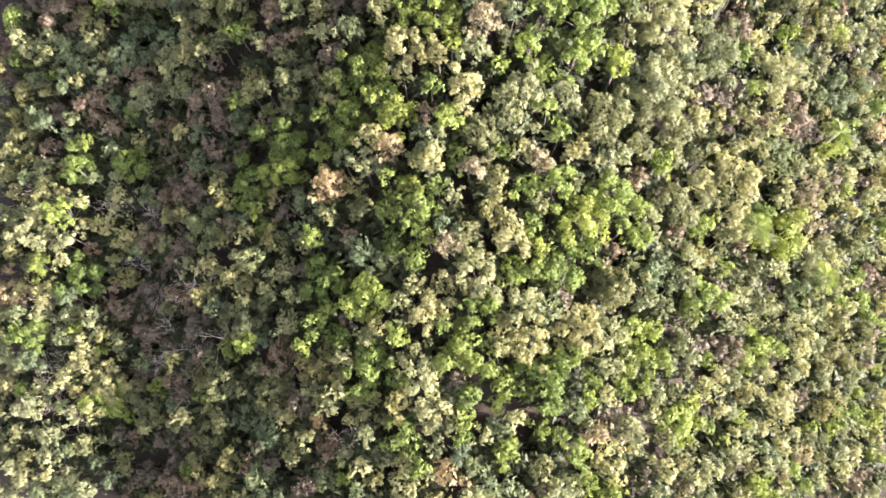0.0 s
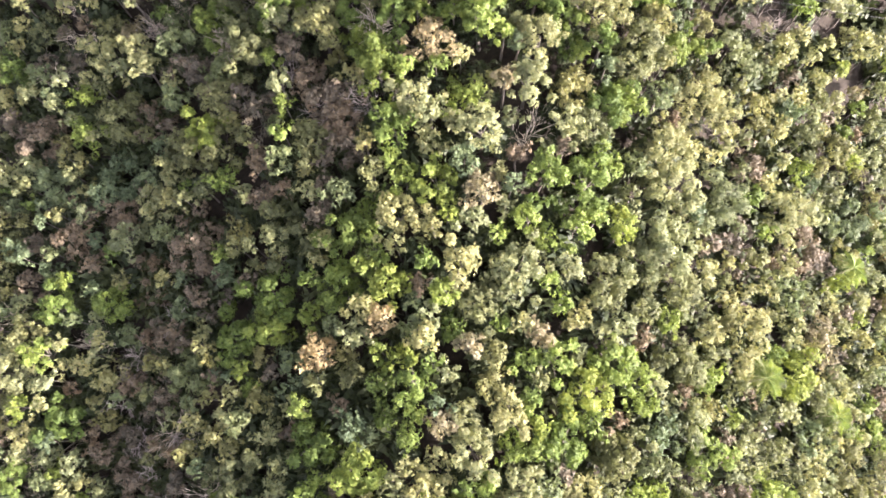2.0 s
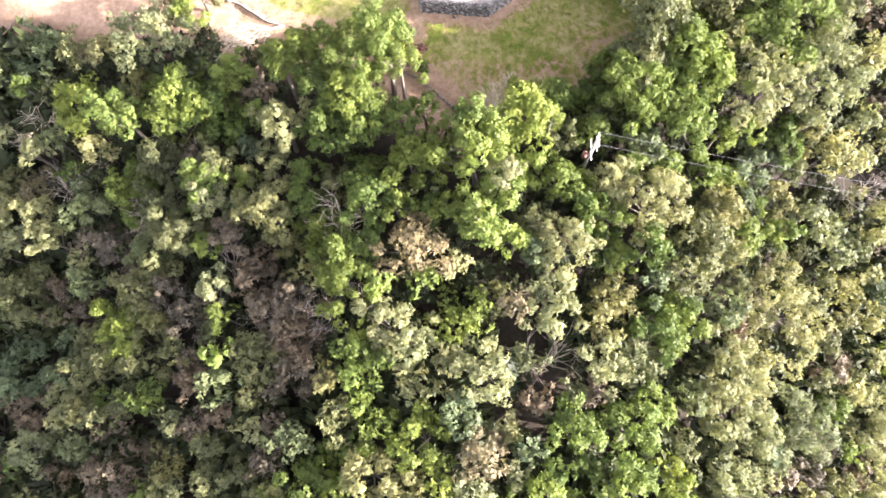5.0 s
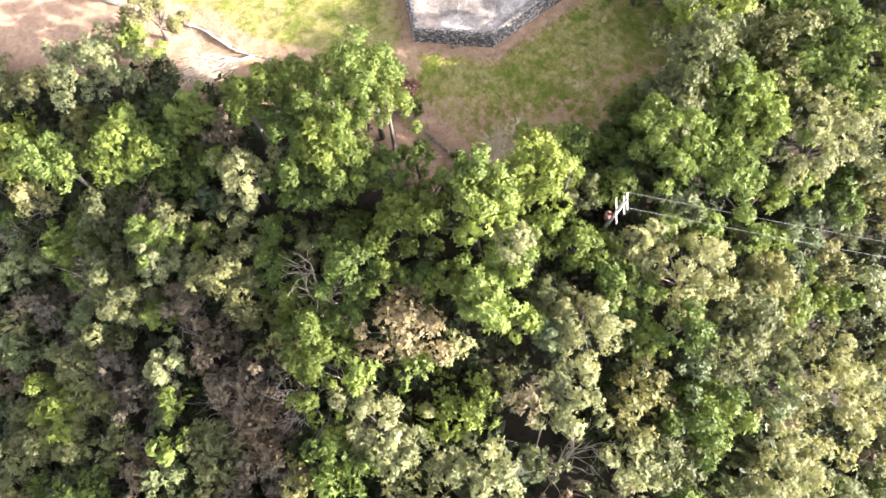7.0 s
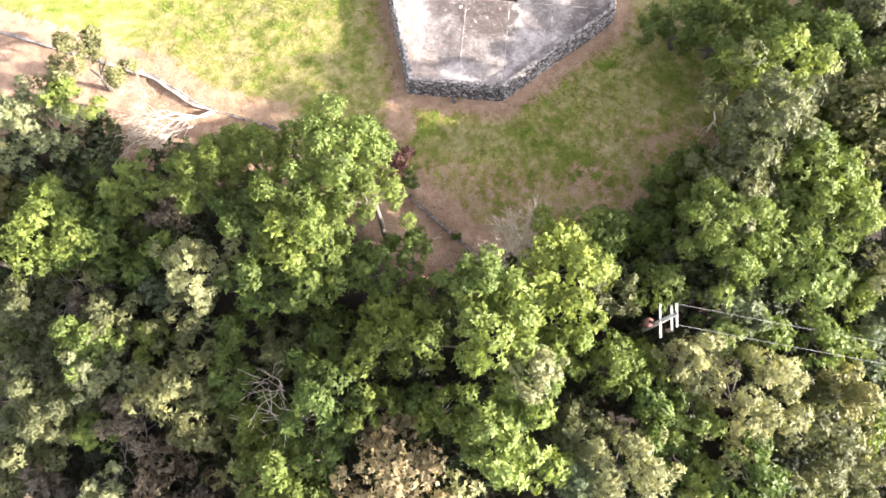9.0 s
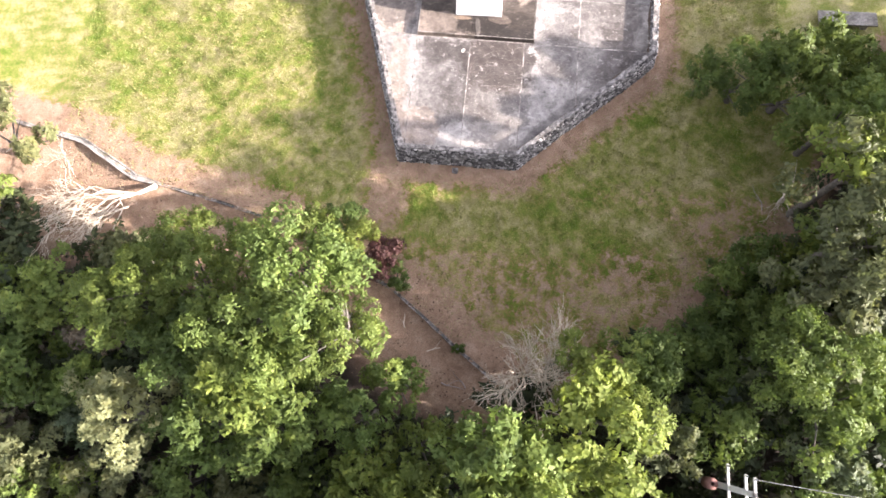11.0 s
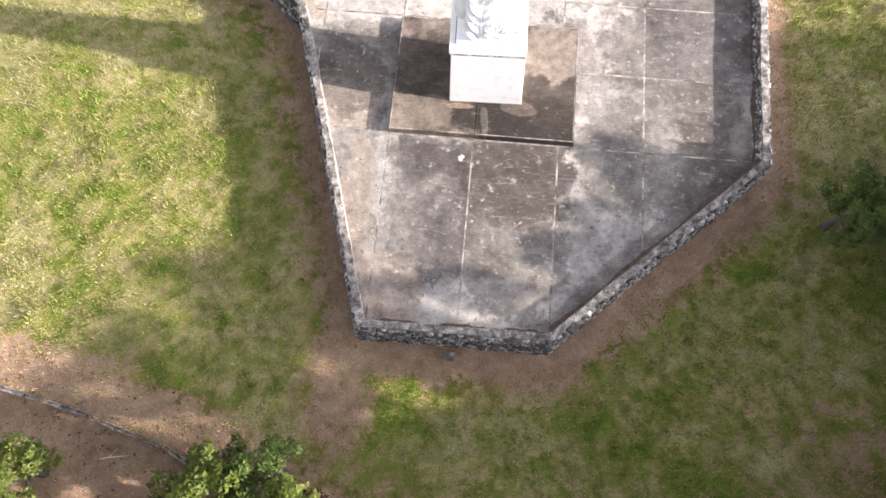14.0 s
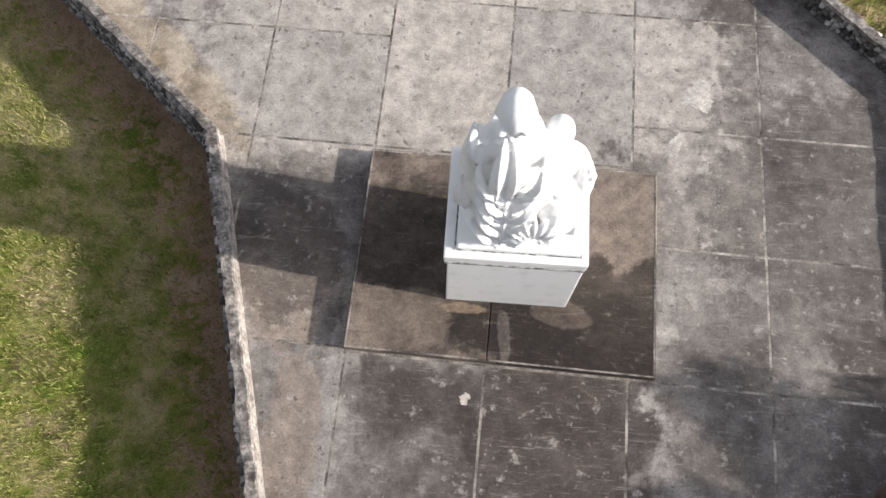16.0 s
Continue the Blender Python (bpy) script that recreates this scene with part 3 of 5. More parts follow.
def prism(poly, z0, z1, mat, name, chamfer=0.012):
    bm = bmesh.new()
    top = bm.faces.new([bm.verts.new((x, y, z1)) for x, y in poly])
    ext = bmesh.ops.extrude_face_region(bm, geom=[top])
    for e in ext["geom"]:
        if isinstance(e, bmesh.types.BMVert):
            e.co.z = z0
    edges = [e for e in bm.edges if all(abs(v.co.z - z1) < 1e-4 for v in e.verts)]
    bmesh.ops.bevel(bm, geom=edges, offset=chamfer, segments=1, affect="EDGES")
    return mesh_bm(name, bm, mat)


PLASTER_MAT = concrete("pale_plaster", (0.10, 0.09, 0.08), (0.25, 0.233, 0.215), (0.38, 0.36, 0.34), (0.48, 0.46, 0.435), 3.2, 0.7)
for i in (0, 1, 7, 8):
    j = (i + 1) % len(WALL)
    a, c = offset_poly(WALL, 0.0), offset_poly(WALL, 0.06)
    part("plaster", prism([a[i], c[i], c[j], a[j]], FLOOR_Z - 0.02, COPING_Z - 0.085, PLASTER_MAT, "plaster", 0.003), wall_terrace, "pale plastered inner face")

terrace_floor = tagged(new("floor_terrace", prism(offset_poly(WALL, 0.03), -0.9, FLOOR_Z - 0.004, JOINT_MAT, "floor_terrace")), "paved concrete terrace floor, stained grey", "floor", kind="structure")


def turned(q, c=(0.0, 1.1), a=radians(-1.6)):
    x, y = q[0] - c[0], q[1] - c[1]
    return (c[0] + x * math.cos(a) - y * math.sin(a), c[1] + x * math.sin(a) + y * math.cos(a))


def floor_panels():
    xs = [-14.5, -9.7, -6.55, -3.45, -0.28, 2.88, 6.02, 12.5]
    bands = [(-9.5, -1.38), (-1.38, 1.75), (1.75, 4.85), (4.85, 8.1), (8.1, 11.3), (11.3, 17)]
    gap = 0.022
    for i in range(len(xs) - 1):
        col = list(bands)
        if xs[i + 1] < -3:
            col = [(-9.5, -1.30), (-1.30, 3.72), (3.72, 6.9), (6.9, 10), (10, 17)]
        elif xs[i + 1] < 3:
            col = [(-9.5, -1.38), (-1.38, 3.72), (3.72, 8.1), (8.1, 11.3), (11.3, 17)]
        for y0, y1 in col:
            cell = [turned(q) for q in ((xs[i] + gap, y0 + gap), (xs[i + 1] - gap, y0 + gap), (xs[i + 1] - gap, y1 - gap), (xs[i] + gap, y1 - gap))]
            poly = list(INNER)
            for a, c in zip(cell, cell[1:] + cell[:1]):
                poly = clip_half(poly, a, c) if len(poly) > 2 else poly
            if len(poly) > 2 and abs(sum(a[0] * c[1] - a[1] * c[0] for a, c in zip(poly, poly[1:] + poly[:1]))) > 0.3:
                part("panel", prism(poly, FLOOR_Z - 0.05, FLOOR_Z, FLOOR_MAT, "panel"), terrace_floor)


floor_panels()


def silt_mesh(i, n=40):
    """Dark soil washed up against the inner foot of the wall."""
    a, c = Vector(INNER[i]), Vector(INNER[(i + 1) % len(INNER)])
    d = (c - a).normalized()
    nrm = Vector((-d.y, d.x))
    rng = random.Random(60 + i)
    bm = bmesh.new()
    prev = None
    for k in range(n + 1):
        f = 0.02 + 0.96 * k / n
        w = 0.06 + 0.07 * rng.random() + 0.09 * math.sin(f * 9 + i) ** 2
        q = a.lerp(c, f)
        ring = [bm.verts.new((*(q + nrm * 0.012), FLOOR_Z + 0.05 + 0.02 * rng.random())), bm.verts.new((*(q + nrm * w * 0.5), FLOOR_Z + 0.02)), bm.verts.new((*(q + nrm * w), FLOOR_Z - 0.002))]
        if prev:
            for r in range(2):
                bm.faces.new((prev[r], prev[r + 1], ring[r + 1], ring[r]))
        prev = ring
    return mesh_bm("silt", bm, SILT_MAT, True)


SILT_MAT, t, b = material("washed_silt", 0.95)
n1 = noise_node(t, 6, 8, 0.7)
t.links.new(ramp(t, n1.outputs["Fac"], [(0.3, (0.045, 0.032, 0.024)), (0.7, (0.12, 0.09, 0.068))]).outputs[0], b.inputs["Base Color"])
for i in (0, 1, 2):
    part("silt", silt_mesh(i), terrace_floor, "dark silt along the foot of the wall")


def patch_outline(cx, cy, w, h, seed, turn=0.0):
    rng = random.Random(seed)
    ph = [rng.uniform(0, 6.28) for _ in range(5)]
    pts = []
    for k in range(44):
        a = 2 * math.pi * k / 44
        r = 1 + sum(math.sin(a * n + ph[i]) * s for i, (n, s) in enumerate(((2, 0.16), (3, 0.15), (5, 0.10), (9, 0.08), (14, 0.05)))) + rng.uniform(-0.05, 0.05)
        x, y = math.cos(a) * w * r, math.sin(a) * h * r
        pts.append((cx + x * math.cos(turn) - y * math.sin(turn), cy + x * math.sin(turn) + y * math.cos(turn)))
    return pts


PATCH_MAT = concrete("pale_skim_patch", (0.30, 0.275, 0.25), (0.44, 0.415, 0.385), (0.55, 0.52, 0.485), (0.60, 0.57, 0.54), 1.2, 0.4)
for n, (x, y, w, h, turn) in enumerate([(4.65, 5.73, 0.42, 0.36, 0.2), (4.0, 4.25, 0.13, 0.48, -0.25), (-0.76, -2.13, 0.11, 0.12, 0.0)]):
    part("patch", prism(patch_outline(x, y, w, h, n, turn), FLOOR_Z - 0.01, FLOOR_Z + 0.003, PATCH_MAT, "patch", 0.001), terrace_floor, "pale skim of cement on the stained floor")

# ---- the monument ----
SLAB_Z = 0.27
plinth = tagged(new("monument_base"), "low brown concrete base slab with pale edges", "base slab")
for x0, x1 in ((-3.45, -0.285), (-0.275, 3.40)):
    half = [turned(q) for q in ((x0, -1.34), (x1, -1.34), (x1, 3.50), (x0, 3.50))]
    part("slab", prism(half, FLOOR_Z - 0.04, SLAB_Z, SLAB_MAT, "slab", 0.02), plinth)
for a, c in (((-3.45, -1.34), (3.40, -1.34)), ((3.40, -1.34), (3.40, 3.50)), ((3.40, 3.50), (-3.45, 3.50)), ((-3.45, 3.50), (-3.45, -1.34))):
    bm = bmesh.new()
    d = (Vector(c) - Vector(a)).normalized()
    nrm = Vector((-d.y, d.x))
    strip = [Vector(a) + nrm * 0.022 + d * 0.02, Vector(c) + nrm * 0.022 - d * 0.02, Vector(c) + nrm * 0.06 - d * 0.06, Vector(a) + nrm * 0.06 + d * 0.06]
    me = prism([turned(q) for q in strip], SLAB_Z - 0.02, SLAB_Z + 0.006, JOINT_MAT, "edging", 0.002)
    bm.free()
    part("edging", me, plinth, "pale mortar edging")

pedestal = tagged(new("pedestal"), "white painted pedestal block with a projecting cap", "pedestal")
bm = bmesh.new()
box(bm, (-1.33, 0.0, SLAB_Z), (1.35, 2.10, 3.36), 0.03)
for v in bm.verts:
    if v.co.z > 2:
        v.co.x = -1.27 + (v.co.x + 1.33) * 0.905
part("block", mesh_bm("block", bm, WHITE_MAT), pedestal)
bm = bmesh.new()
box(bm, (-1.315, -0.012, 3.36), (1.16, 2.112, 3.425), 0.0)
part("joint", mesh_bm("joint", bm, GRIME_MAT), pedestal, "dark grimy joint under the cap")
bm = bmesh.new()
box(bm, (-1.33, -0.002, 3.42), (1.17, 2.12, 3.72), 0.03)
part("cap", mesh_bm("cap", bm, WHITE_MAT), pedestal)
bm = bmesh.new()
box(bm, (-1.15, 0.135, 3.70), (1.05, 2.045, 3.735), 0.0)
part("joint", mesh_bm("joint", bm, GRIME_MAT), pedestal, "grimy line at the statue's foot")


def blob(bm, centre, size, turn=(0, 0, 0), seg=14):
    m = Matrix.Translation(centre) @ Euler([radians(a) for a in turn]).to_matrix().to_4x4() @ Matrix.Diagonal((*size, 1))
    bmesh.ops.create_uvsphere(bm, u_segments=seg, v_segments=seg // 2 + 2, radius=1.0, matrix=m)


def blade(bm, base, tip, width, thick, bend, side):
    """A broad pointed leaf with a midrib, curving outwards."""
    base, tip = Vector(base), Vector(tip)
    out, side = Vector(bend), Vector(side).normalized()
    rows, n = [], 9
    for k in range(n):
        f = k / (n - 1)
        c = base.lerp(tip, f) + out * math.sin(f * math.pi * 0.9)
        w = width * math.sin(math.pi * min(0.97, 0.12 + 0.86 * f)) ** 0.8
        nrm = out.normalized() * thick
        rows.append([bm.verts.new(q) for q in (c - side * w - nrm * 0.6, c + nrm * 0.2, c + nrm, c + nrm * 0.2 + side * 0.001, c + side * w - nrm * 0.6, c - nrm * 1.6)])
    for r0, r1 in zip(rows, rows[1:]):
        for k in range(6):
            bm.faces.new((r0[k], r0[(k + 1) % 6], r1[(k + 1) % 6], r1[k]))
    bm.faces.new(rows[0])
    bm.faces.new(rows[-1])


def statue_mesh():
    """A white group of rounded masses with big upright leaves at the back, fused into one."""
    bm = bmesh.new()
    box(bm, (-1.12, 0.155, 3.70), (1.02, 2.02, 3.84), 0.03)
    # the standing mass
    blob(bm, (-0.30, 1.05, 4.7), (0.78, 0.62, 1.35))
    blob(bm, (-0.38, 0.98, 5.85), (0.58, 0.40, 0.85))
    blob(bm, (-0.40, 0.90, 6.42), (0.56, 0.30, 0.34))
    blob(bm, (-0.80, 0.86, 6.30), (0.20, 0.24, 0.30))
    blob(bm, (0.02, 0.88, 6.32), (0.20, 0.24, 0.32))
    blob(bm, (-0.44, 0.90, 6.88), (0.15, 0.16, 0.28))
    blob(bm, (-0.45, 0.86, 7.36), (0.235, 0.275, 0.31), seg=18)
    blob(bm, (-0.46, 0.74, 7.26), (0.17, 0.15, 0.18))
    blob(bm, (-0.92, 1.10, 5.55), (0.20, 0.30, 0.85), (0, 6, 0))
    blob(bm, (0.12, 1.02, 5.85), (0.24, 0.28, 0.62), (0, -12, 0))
    m = Matrix.Translation((-0.36, 1.12, 5.05)) @ Matrix.Diagonal((1.0, 1.18, 1.0, 1.0))
    bmesh.ops.create_cone(bm, cap_ends=True, segments=28, radius1=0.74, radius2=0.40, depth=2.5, matrix=m)
    for k in range(16):
        a = k * 2.4
        blob(bm, (-0.46 + 0.17 * math.sin(a), 0.66 + 0.05 * math.cos(3 * a), 7.12 + 0.05 * (k % 4)), (0.05, 0.06, 0.05), (0, 30 * math.sin(k), 57 * a), 8)
    for sx in (-1, 1):
        blob(bm, (-0.45 + sx * 0.225, 0.86, 7.33), (0.04, 0.07, 0.09), seg=8)
    for k in range(9):
        blob(bm, (0.90 + 0.03 * math.sin(k * 2.1), 1.10 + 0.10 * math.cos(k * 3.3), 4.45 + 0.10 * k), (0.07, 0.10, 0.06), seg=8)
    # the lower mass beside it
    blob(bm, (0.52, 1.30, 4.35), (0.58, 0.66, 0.90))
    blob(bm, (0.48, 1.34, 4.95), (0.46, 0.36, 0.50))
    blob(bm, (0.42, 1.36, 5.18), (0.44, 0.24, 0.20))
    blob(bm, (0.31, 1.40, 5.52), (0.13, 0.14, 0.24))
    blob(bm, (0.30, 1.40, 5.88), (0.225, 0.25, 0.27), seg=18)
    blob(bm, (0.84, 1.18, 4.80), (0.20, 0.30, 0.52), (0, -8, 0))
    blob(bm, (0.82, 0.95, 4.15), (0.24, 0.55, 0.46))
    blob(bm, (0.45, 0.72, 4.35), (0.42, 0.40, 0.62))
    blob(bm, (-0.90, 1.35, 4.25), (0.26, 0.60, 0.62))
    m = Matrix.Translation((0.46, 1.12, 4.42)) @ Matrix.Diagonal((1.0, 1.55, 1.0, 1.0))
    bmesh.ops.create_cone(bm, cap_ends=True, segments=28, radius1=0.55, radius2=0.26, depth=1.24, matrix=m)
    rng = random.Random(3)
    side = (1, 0, 0)
    blade(bm, (-0.53, 0.50, 5.45), (-0.55, 0.70, 6.92), 0.17, 0.10, (-0.02, -0.20, 0.0), (1, 0.35, 0))
    blade(bm, (-0.36, 0.50, 5.45), (-0.42, 0.70, 6.80), 0.13, 0.08, (0.05, -0.17, 0.0), (1, -0.4, 0))
    blade(bm, (-0.86, 0.74, 5.9), (-0.96, 0.86, 7.02), 0.13, 0.06, (-0.04, -0.12, 0.0), (1, 0.3, 0))
    blade(bm, (-0.58, 0.52, 5.35), (-0.84, 0.62, 6.30), 0.12, 0.07, (-0.10, -0.14, 0.0), (1, 0, 0.3))
    blade(bm, (-0.22, 0.52, 5.35), (0.02, 0.60, 6.22), 0.11, 0.07, (0.10, -0.14, 0.0), (1, 0, -0.3))
    blade(bm, (-1.00, 0.70, 4.3), (-1.08, 0.74, 5.6), 0.14, 0.06, (-0.05, -0.14, 0.0), side)
    def front(x, z):
        """How far forward the sloping mass comes at that place."""
        r = 0.74 - 0.136 * (z - 3.8)
        return 1.12 - 1.18 * math.sqrt(max(0.02, r * r - (x + 0.36) ** 2))

    for k in range(10):
        s = 1 if k % 2 else -1
        step = k // 2
        z0 = 3.84 + 0.34 * step + 0.12 * (s > 0)
        x0 = -0.36 + s * 0.02 + rng.uniform(-0.03, 0.03)
        reach, up = rng.uniform(0.42, 0.55) - 0.03 * step, rng.uniform(0.40, 0.60)
        x1, z1 = x0 + s * reach, z0 + up
        blade(bm, (x0, front(x0, z0) - 0.02, z0), (x1, front(x1, z1) - 0.10, z1), rng.uniform(0.09, 0.12), 0.085, (s * 0.07, -0.17, 0.06), (up, 0, -s * reach))
    blade(bm, (-0.36, front(-0.36, 3.85), 3.85), (-0.38, front(-0.38, 5.6), 5.6), 0.035, 0.05, (0, -0.05, 0.0), (1, 0, 0))
    for k in range(9):
        a = radians(35 + 20 * k)
        x1, z1 = 0.16 + 0.46 * math.cos(a), 4.15 + 0.60 * math.sin(a)
        blade(bm, (0.16, 0.36, 4.12), (x1, 0.30 + 0.16 * math.sin(a), z1), 0.085, 0.08, (0.05 * math.cos(a), -0.14, 0.04), (-math.sin(a), 0, math.cos(a)))
    for k in range(5):
        a = radians(200 + 35 * k)
        blade(bm, (0.30, 0.42, 3.92), (0.30 + 0.34 * math.cos(a), 0.36 + 0.12 * math.sin(a), 3.98 + 0.10 * (k % 2)), 0.06, 0.05, (0, -0.04, 0.06), (math.sin(a), -math.cos(a), 0))
    return mesh_bm("statue", bm, WHITE_MAT, True)


statue = tagged(new("statue", statue_mesh()), "white sculpted group with broad upright leaves on a pedestal", "statue")
fuse = statue.modifiers.new("fuse", "REMESH")
fuse.mode, fuse.voxel_size, fuse.use_smooth_shade = "VOXEL", 0.023, True

# ---- the drain along the lawn ----


def drain_mesh(line, widths, rise, sunk, mat=GUTTER_MAT):
    """A shallow concrete channel: two lips and a sunken bed."""
    prof = [(-1, -0.35), (-1, rise), (-0.6, rise), (-0.45, -sunk), (0.45, -sunk), (0.6, rise), (1, rise), (1, -0.35)]
    pts = []
    for (ax, ay), (bx, by) in zip(line, line[1:]):
        n = max(2, int(math.dist((ax, ay), (bx, by)) / 0.6))
        pts += [(ax + (bx - ax) * k / n, ay + (by - ay) * k / n) for k in range(n)]
    pts.append(line[-1])
    rng = random.Random(9)
    bm = bmesh.new()
    prev = None
    for i, q in enumerate(pts):
        d = (Vector(pts[min(i + 1, len(pts) - 1)]) - Vector(pts[max(i - 1, 0)])).normalized()
        nrm = Vector((-d.y, d.x))
        z = float(ground_z(q[0], q[1] + 0.5))
        w = float(np.interp(i / (len(pts) - 1), *widths))
        ring = []
        for u, h in prof:
            at = Vector(q) + nrm * (u * w + rng.uniform(-0.015, 0.015))
            ring.append(bm.verts.new((at.x, at.y, z + h + rng.uniform(-0.012, 0.012))))
        if prev:
            for r in range(len(prof) - 1):
                bm.faces.new((prev[r], ring[r], ring[r + 1], prev[r + 1]))
        prev = ring
    return mesh_bm("drain", bm, mat)


drain = tagged(new("drain"), "narrow concrete drainage channel edging the lawn", "drain", kind="structure")
part("channel", drain_mesh(GUTTER[:5], ((0, 0.62, 0.93, 1), (0.09, 0.10, 0.24, 0.09)), 0.075, -0.03), drain, "broad pale concrete stretch")
part("channel", drain_mesh(GUTTER[4:], ((0, 1), (0.07, 0.09)), 0.04, 0.03, COPING_MAT), drain, "thin dark concrete stretch")

# ---- trees ----


def crown_arrays(rng, radius, depth, clumps, leaves, size, tri=False, ragged=0.3):
    """Leaves in sprigs, sprigs in clumps, clumps over an uneven dome of that depth above the origin."""
    k = np.arange(clumps) + 0.5
    uz = 1.0 - 1.22 * k / clumps + rng.normal(size=clumps) * 0.07
    uz = np.clip(uz, -0.3, 1.0)
    ua = k * 2.39996 + rng.normal(size=clumps) * 0.35
    ur = np.sqrt(np.maximum(0.0, 1 - uz ** 2))
    u = np.stack([np.cos(ua) * ur, np.sin(ua) * ur, uz], 1)
    lumps = 1 + ragged * np.sin(3 * ua + rng.uniform(0, 6)) * (1 - uz ** 2)
    far = rng.uniform(0.46, 0.92, clumps) * lumps
    c = u * far[:, None] * np.array([radius, radius, depth * 0.66])
    c[:, 2] += depth * 0.34
    cr = radius * rng.uniform(0.85, 1.45, clumps) * 0.95 / math.sqrt(clumps)
    keep = rng.random(clumps) > 0.16
    c, cr, clumps = c[keep], cr[keep], int(keep.sum())
    each = 8
    sprigs = max(4, leaves // each)
    which = rng.choice(clumps, sprigs, p=cr ** 2 / (cr ** 2).sum())
    d = rng.normal(size=(sprigs, 3))
    d[:, 2] = np.abs(d[:, 2]) - 0.35 * rng.random(sprigs)
    d /= np.linalg.norm(d, axis=1)[:, None]
    seat = c[which] + d * (cr[which] * rng.uniform(0.66, 1.16, sprigs))[:, None] * np.array([1, 1, 0.9])
    out = d + np.array([0, 0, 0.25]) + rng.normal(size=(sprigs, 3)) * 0.30
    out /= np.linalg.norm(out, axis=1)[:, None]
    n = sprigs * each
    seat, out = np.repeat(seat, each, 0), np.repeat(out, each, 0)
    tan = rng.normal(size=(n, 3))
    tan -= out * (tan * out).sum(1)[:, None]
    tan /= np.linalg.norm(tan, axis=1)[:, None]
    tan = tan + out * rng.uniform(-0.2, 0.45, n)[:, None]
    tan /= np.linalg.norm(tan, axis=1)[:, None]
    nrm = out + rng.normal(size=(n, 3)) * 0.24
    nrm -= tan * (nrm * tan).sum(1)[:, None]
    nrm /= np.linalg.norm(nrm, axis=1)[:, None]
    bi = np.cross(nrm, tan)
    ln = size * rng.uniform(0.65, 1.3, n)[:, None]
    pos = seat + rng.normal(size=(n, 3)) * size * 0.25
    if tri:
        v = np.stack([pos - bi * ln * 0.36 + tan * ln * 0.2, pos + bi * ln * 0.36 + tan * ln * 0.2, pos + tan * ln * 1.15], 1).reshape(-1, 3)
        return v, np.arange(n * 3).reshape(-1, 3), c
    fold = nrm * ln * 0.10
    v = np.stack([pos, pos + tan * ln * 0.55 + bi * ln * 0.21 + fold, pos + tan * ln, pos + tan * ln * 0.55 - bi * ln * 0.21 + fold], 1).reshape(-1, 3)
    return v, np.arange(n * 4).reshape(-1, 4), c


def trunk_arrays(rng, tips, height, girth):
    """A trunk from the ground at -height up into the crown, with limbs to some clumps."""
    sway = rng.normal(size=2) * 0.25
    pts = [(0, 0, -height), (sway[0] * 0.5, sway[1] * 0.5, -height * 0.5), (sway[0], sway[1], 0.0), (sway[0] * 0.6, sway[1] * 0.6, tips[:, 2].max() * 0.5)]
    parts = [tube_arrays(pts, [girth * 1.3, girth, girth * 0.7, girth * 0.25], 6)]
    for k in rng.permutation(len(tips))[:7]:
        e = tips[k]
        s = np.array(pts[2]) * rng.uniform(0.6, 1) + np.array([0, 0, -height * 0.15 * rng.random()])
        m = (s + e) / 2 + np.array([0, 0, 0.25])
        parts.append(tube_arrays([s, m, e], [girth * 0.45, girth * 0.3, girth * 0.1], 4))
    return join_arrays(parts)


def twig_arrays(rng, height, spread, girth, levels=4, kids=3):
    """A leafless tree: forking tapered branches."""
    parts = []

    def grow(at, d, length, r, level):
        mid = at + d * length * 0.5 + rng.normal(size=3) * length * 0.07
        end = at + d * length + rng.normal(size=3) * length * 0.08
        parts.append(tube_arrays([at, mid, end], [r, r * 0.8, r * 0.55], 5 if level > 2 else 4))
        if level > 1:
            for _ in range(kids if level < levels else kids + 2):
                k = d * 0.8 + rng.normal(size=3) * spread
                k[2] = abs(k[2]) * 0.7 + 0.1
                k /= np.linalg.norm(k)
                s = at + (end - at) * rng.uniform(0.5, 1.0)
                grow(s, k, length * rng.uniform(0.6, 0.85), r * 0.6, level - 1)

    grow(np.zeros(3), np.array([0.05, 0.02, 1.0]), height * 0.36, girth, levels)
    return join_arrays(parts)


PROTO = {}


def tree_protos(kind, size, fine):
    """Three crowns with their trunks for a kind of tree and a size of crown."""
    key = (kind, size, fine)
    if key not in PROTO:
        PROTO[key] = []
        for k in range(3 if fine else 2):
            rng = np.random.default_rng(abs(hash((len(kind) * 7 + ord(kind[0]), size, fine, k))) % 99991)
            if fine == 2:
                clumps, leaves, ls = int(12 + 6 * size), int(2700 * size ** 1.6), 0.155
            elif fine == 1:
                clumps, leaves, ls = int(11 + 5.5 * size), int(1350 * size ** 1.6), 0.19
            else:
                clumps, leaves, ls = int(9 + 5 * size), int(640 * size ** 1.8), 0.245
            if kind == "silver":
                leaves, ls, clumps = int(leaves * 1.7), ls * 0.72, int(clumps * 1.7)
            if kind in ("brown", "beige"):
                leaves = int(leaves * 0.75)
            depth = size * 1.6
            v, q, tips = crown_arrays(rng, size, depth, clumps, leaves, ls, fine < 2)
            crown = mesh_np("crown", v, q, [LEAF[kind]])
            tv, tq = trunk_arrays(rng, tips, 6.0, 0.10 + 0.03 * size)
            trunk = mesh_np("trunk", tv, tq, [BARK], smooth=True)
            PROTO[key].append((crown, trunk, depth))
    return PROTO[key]


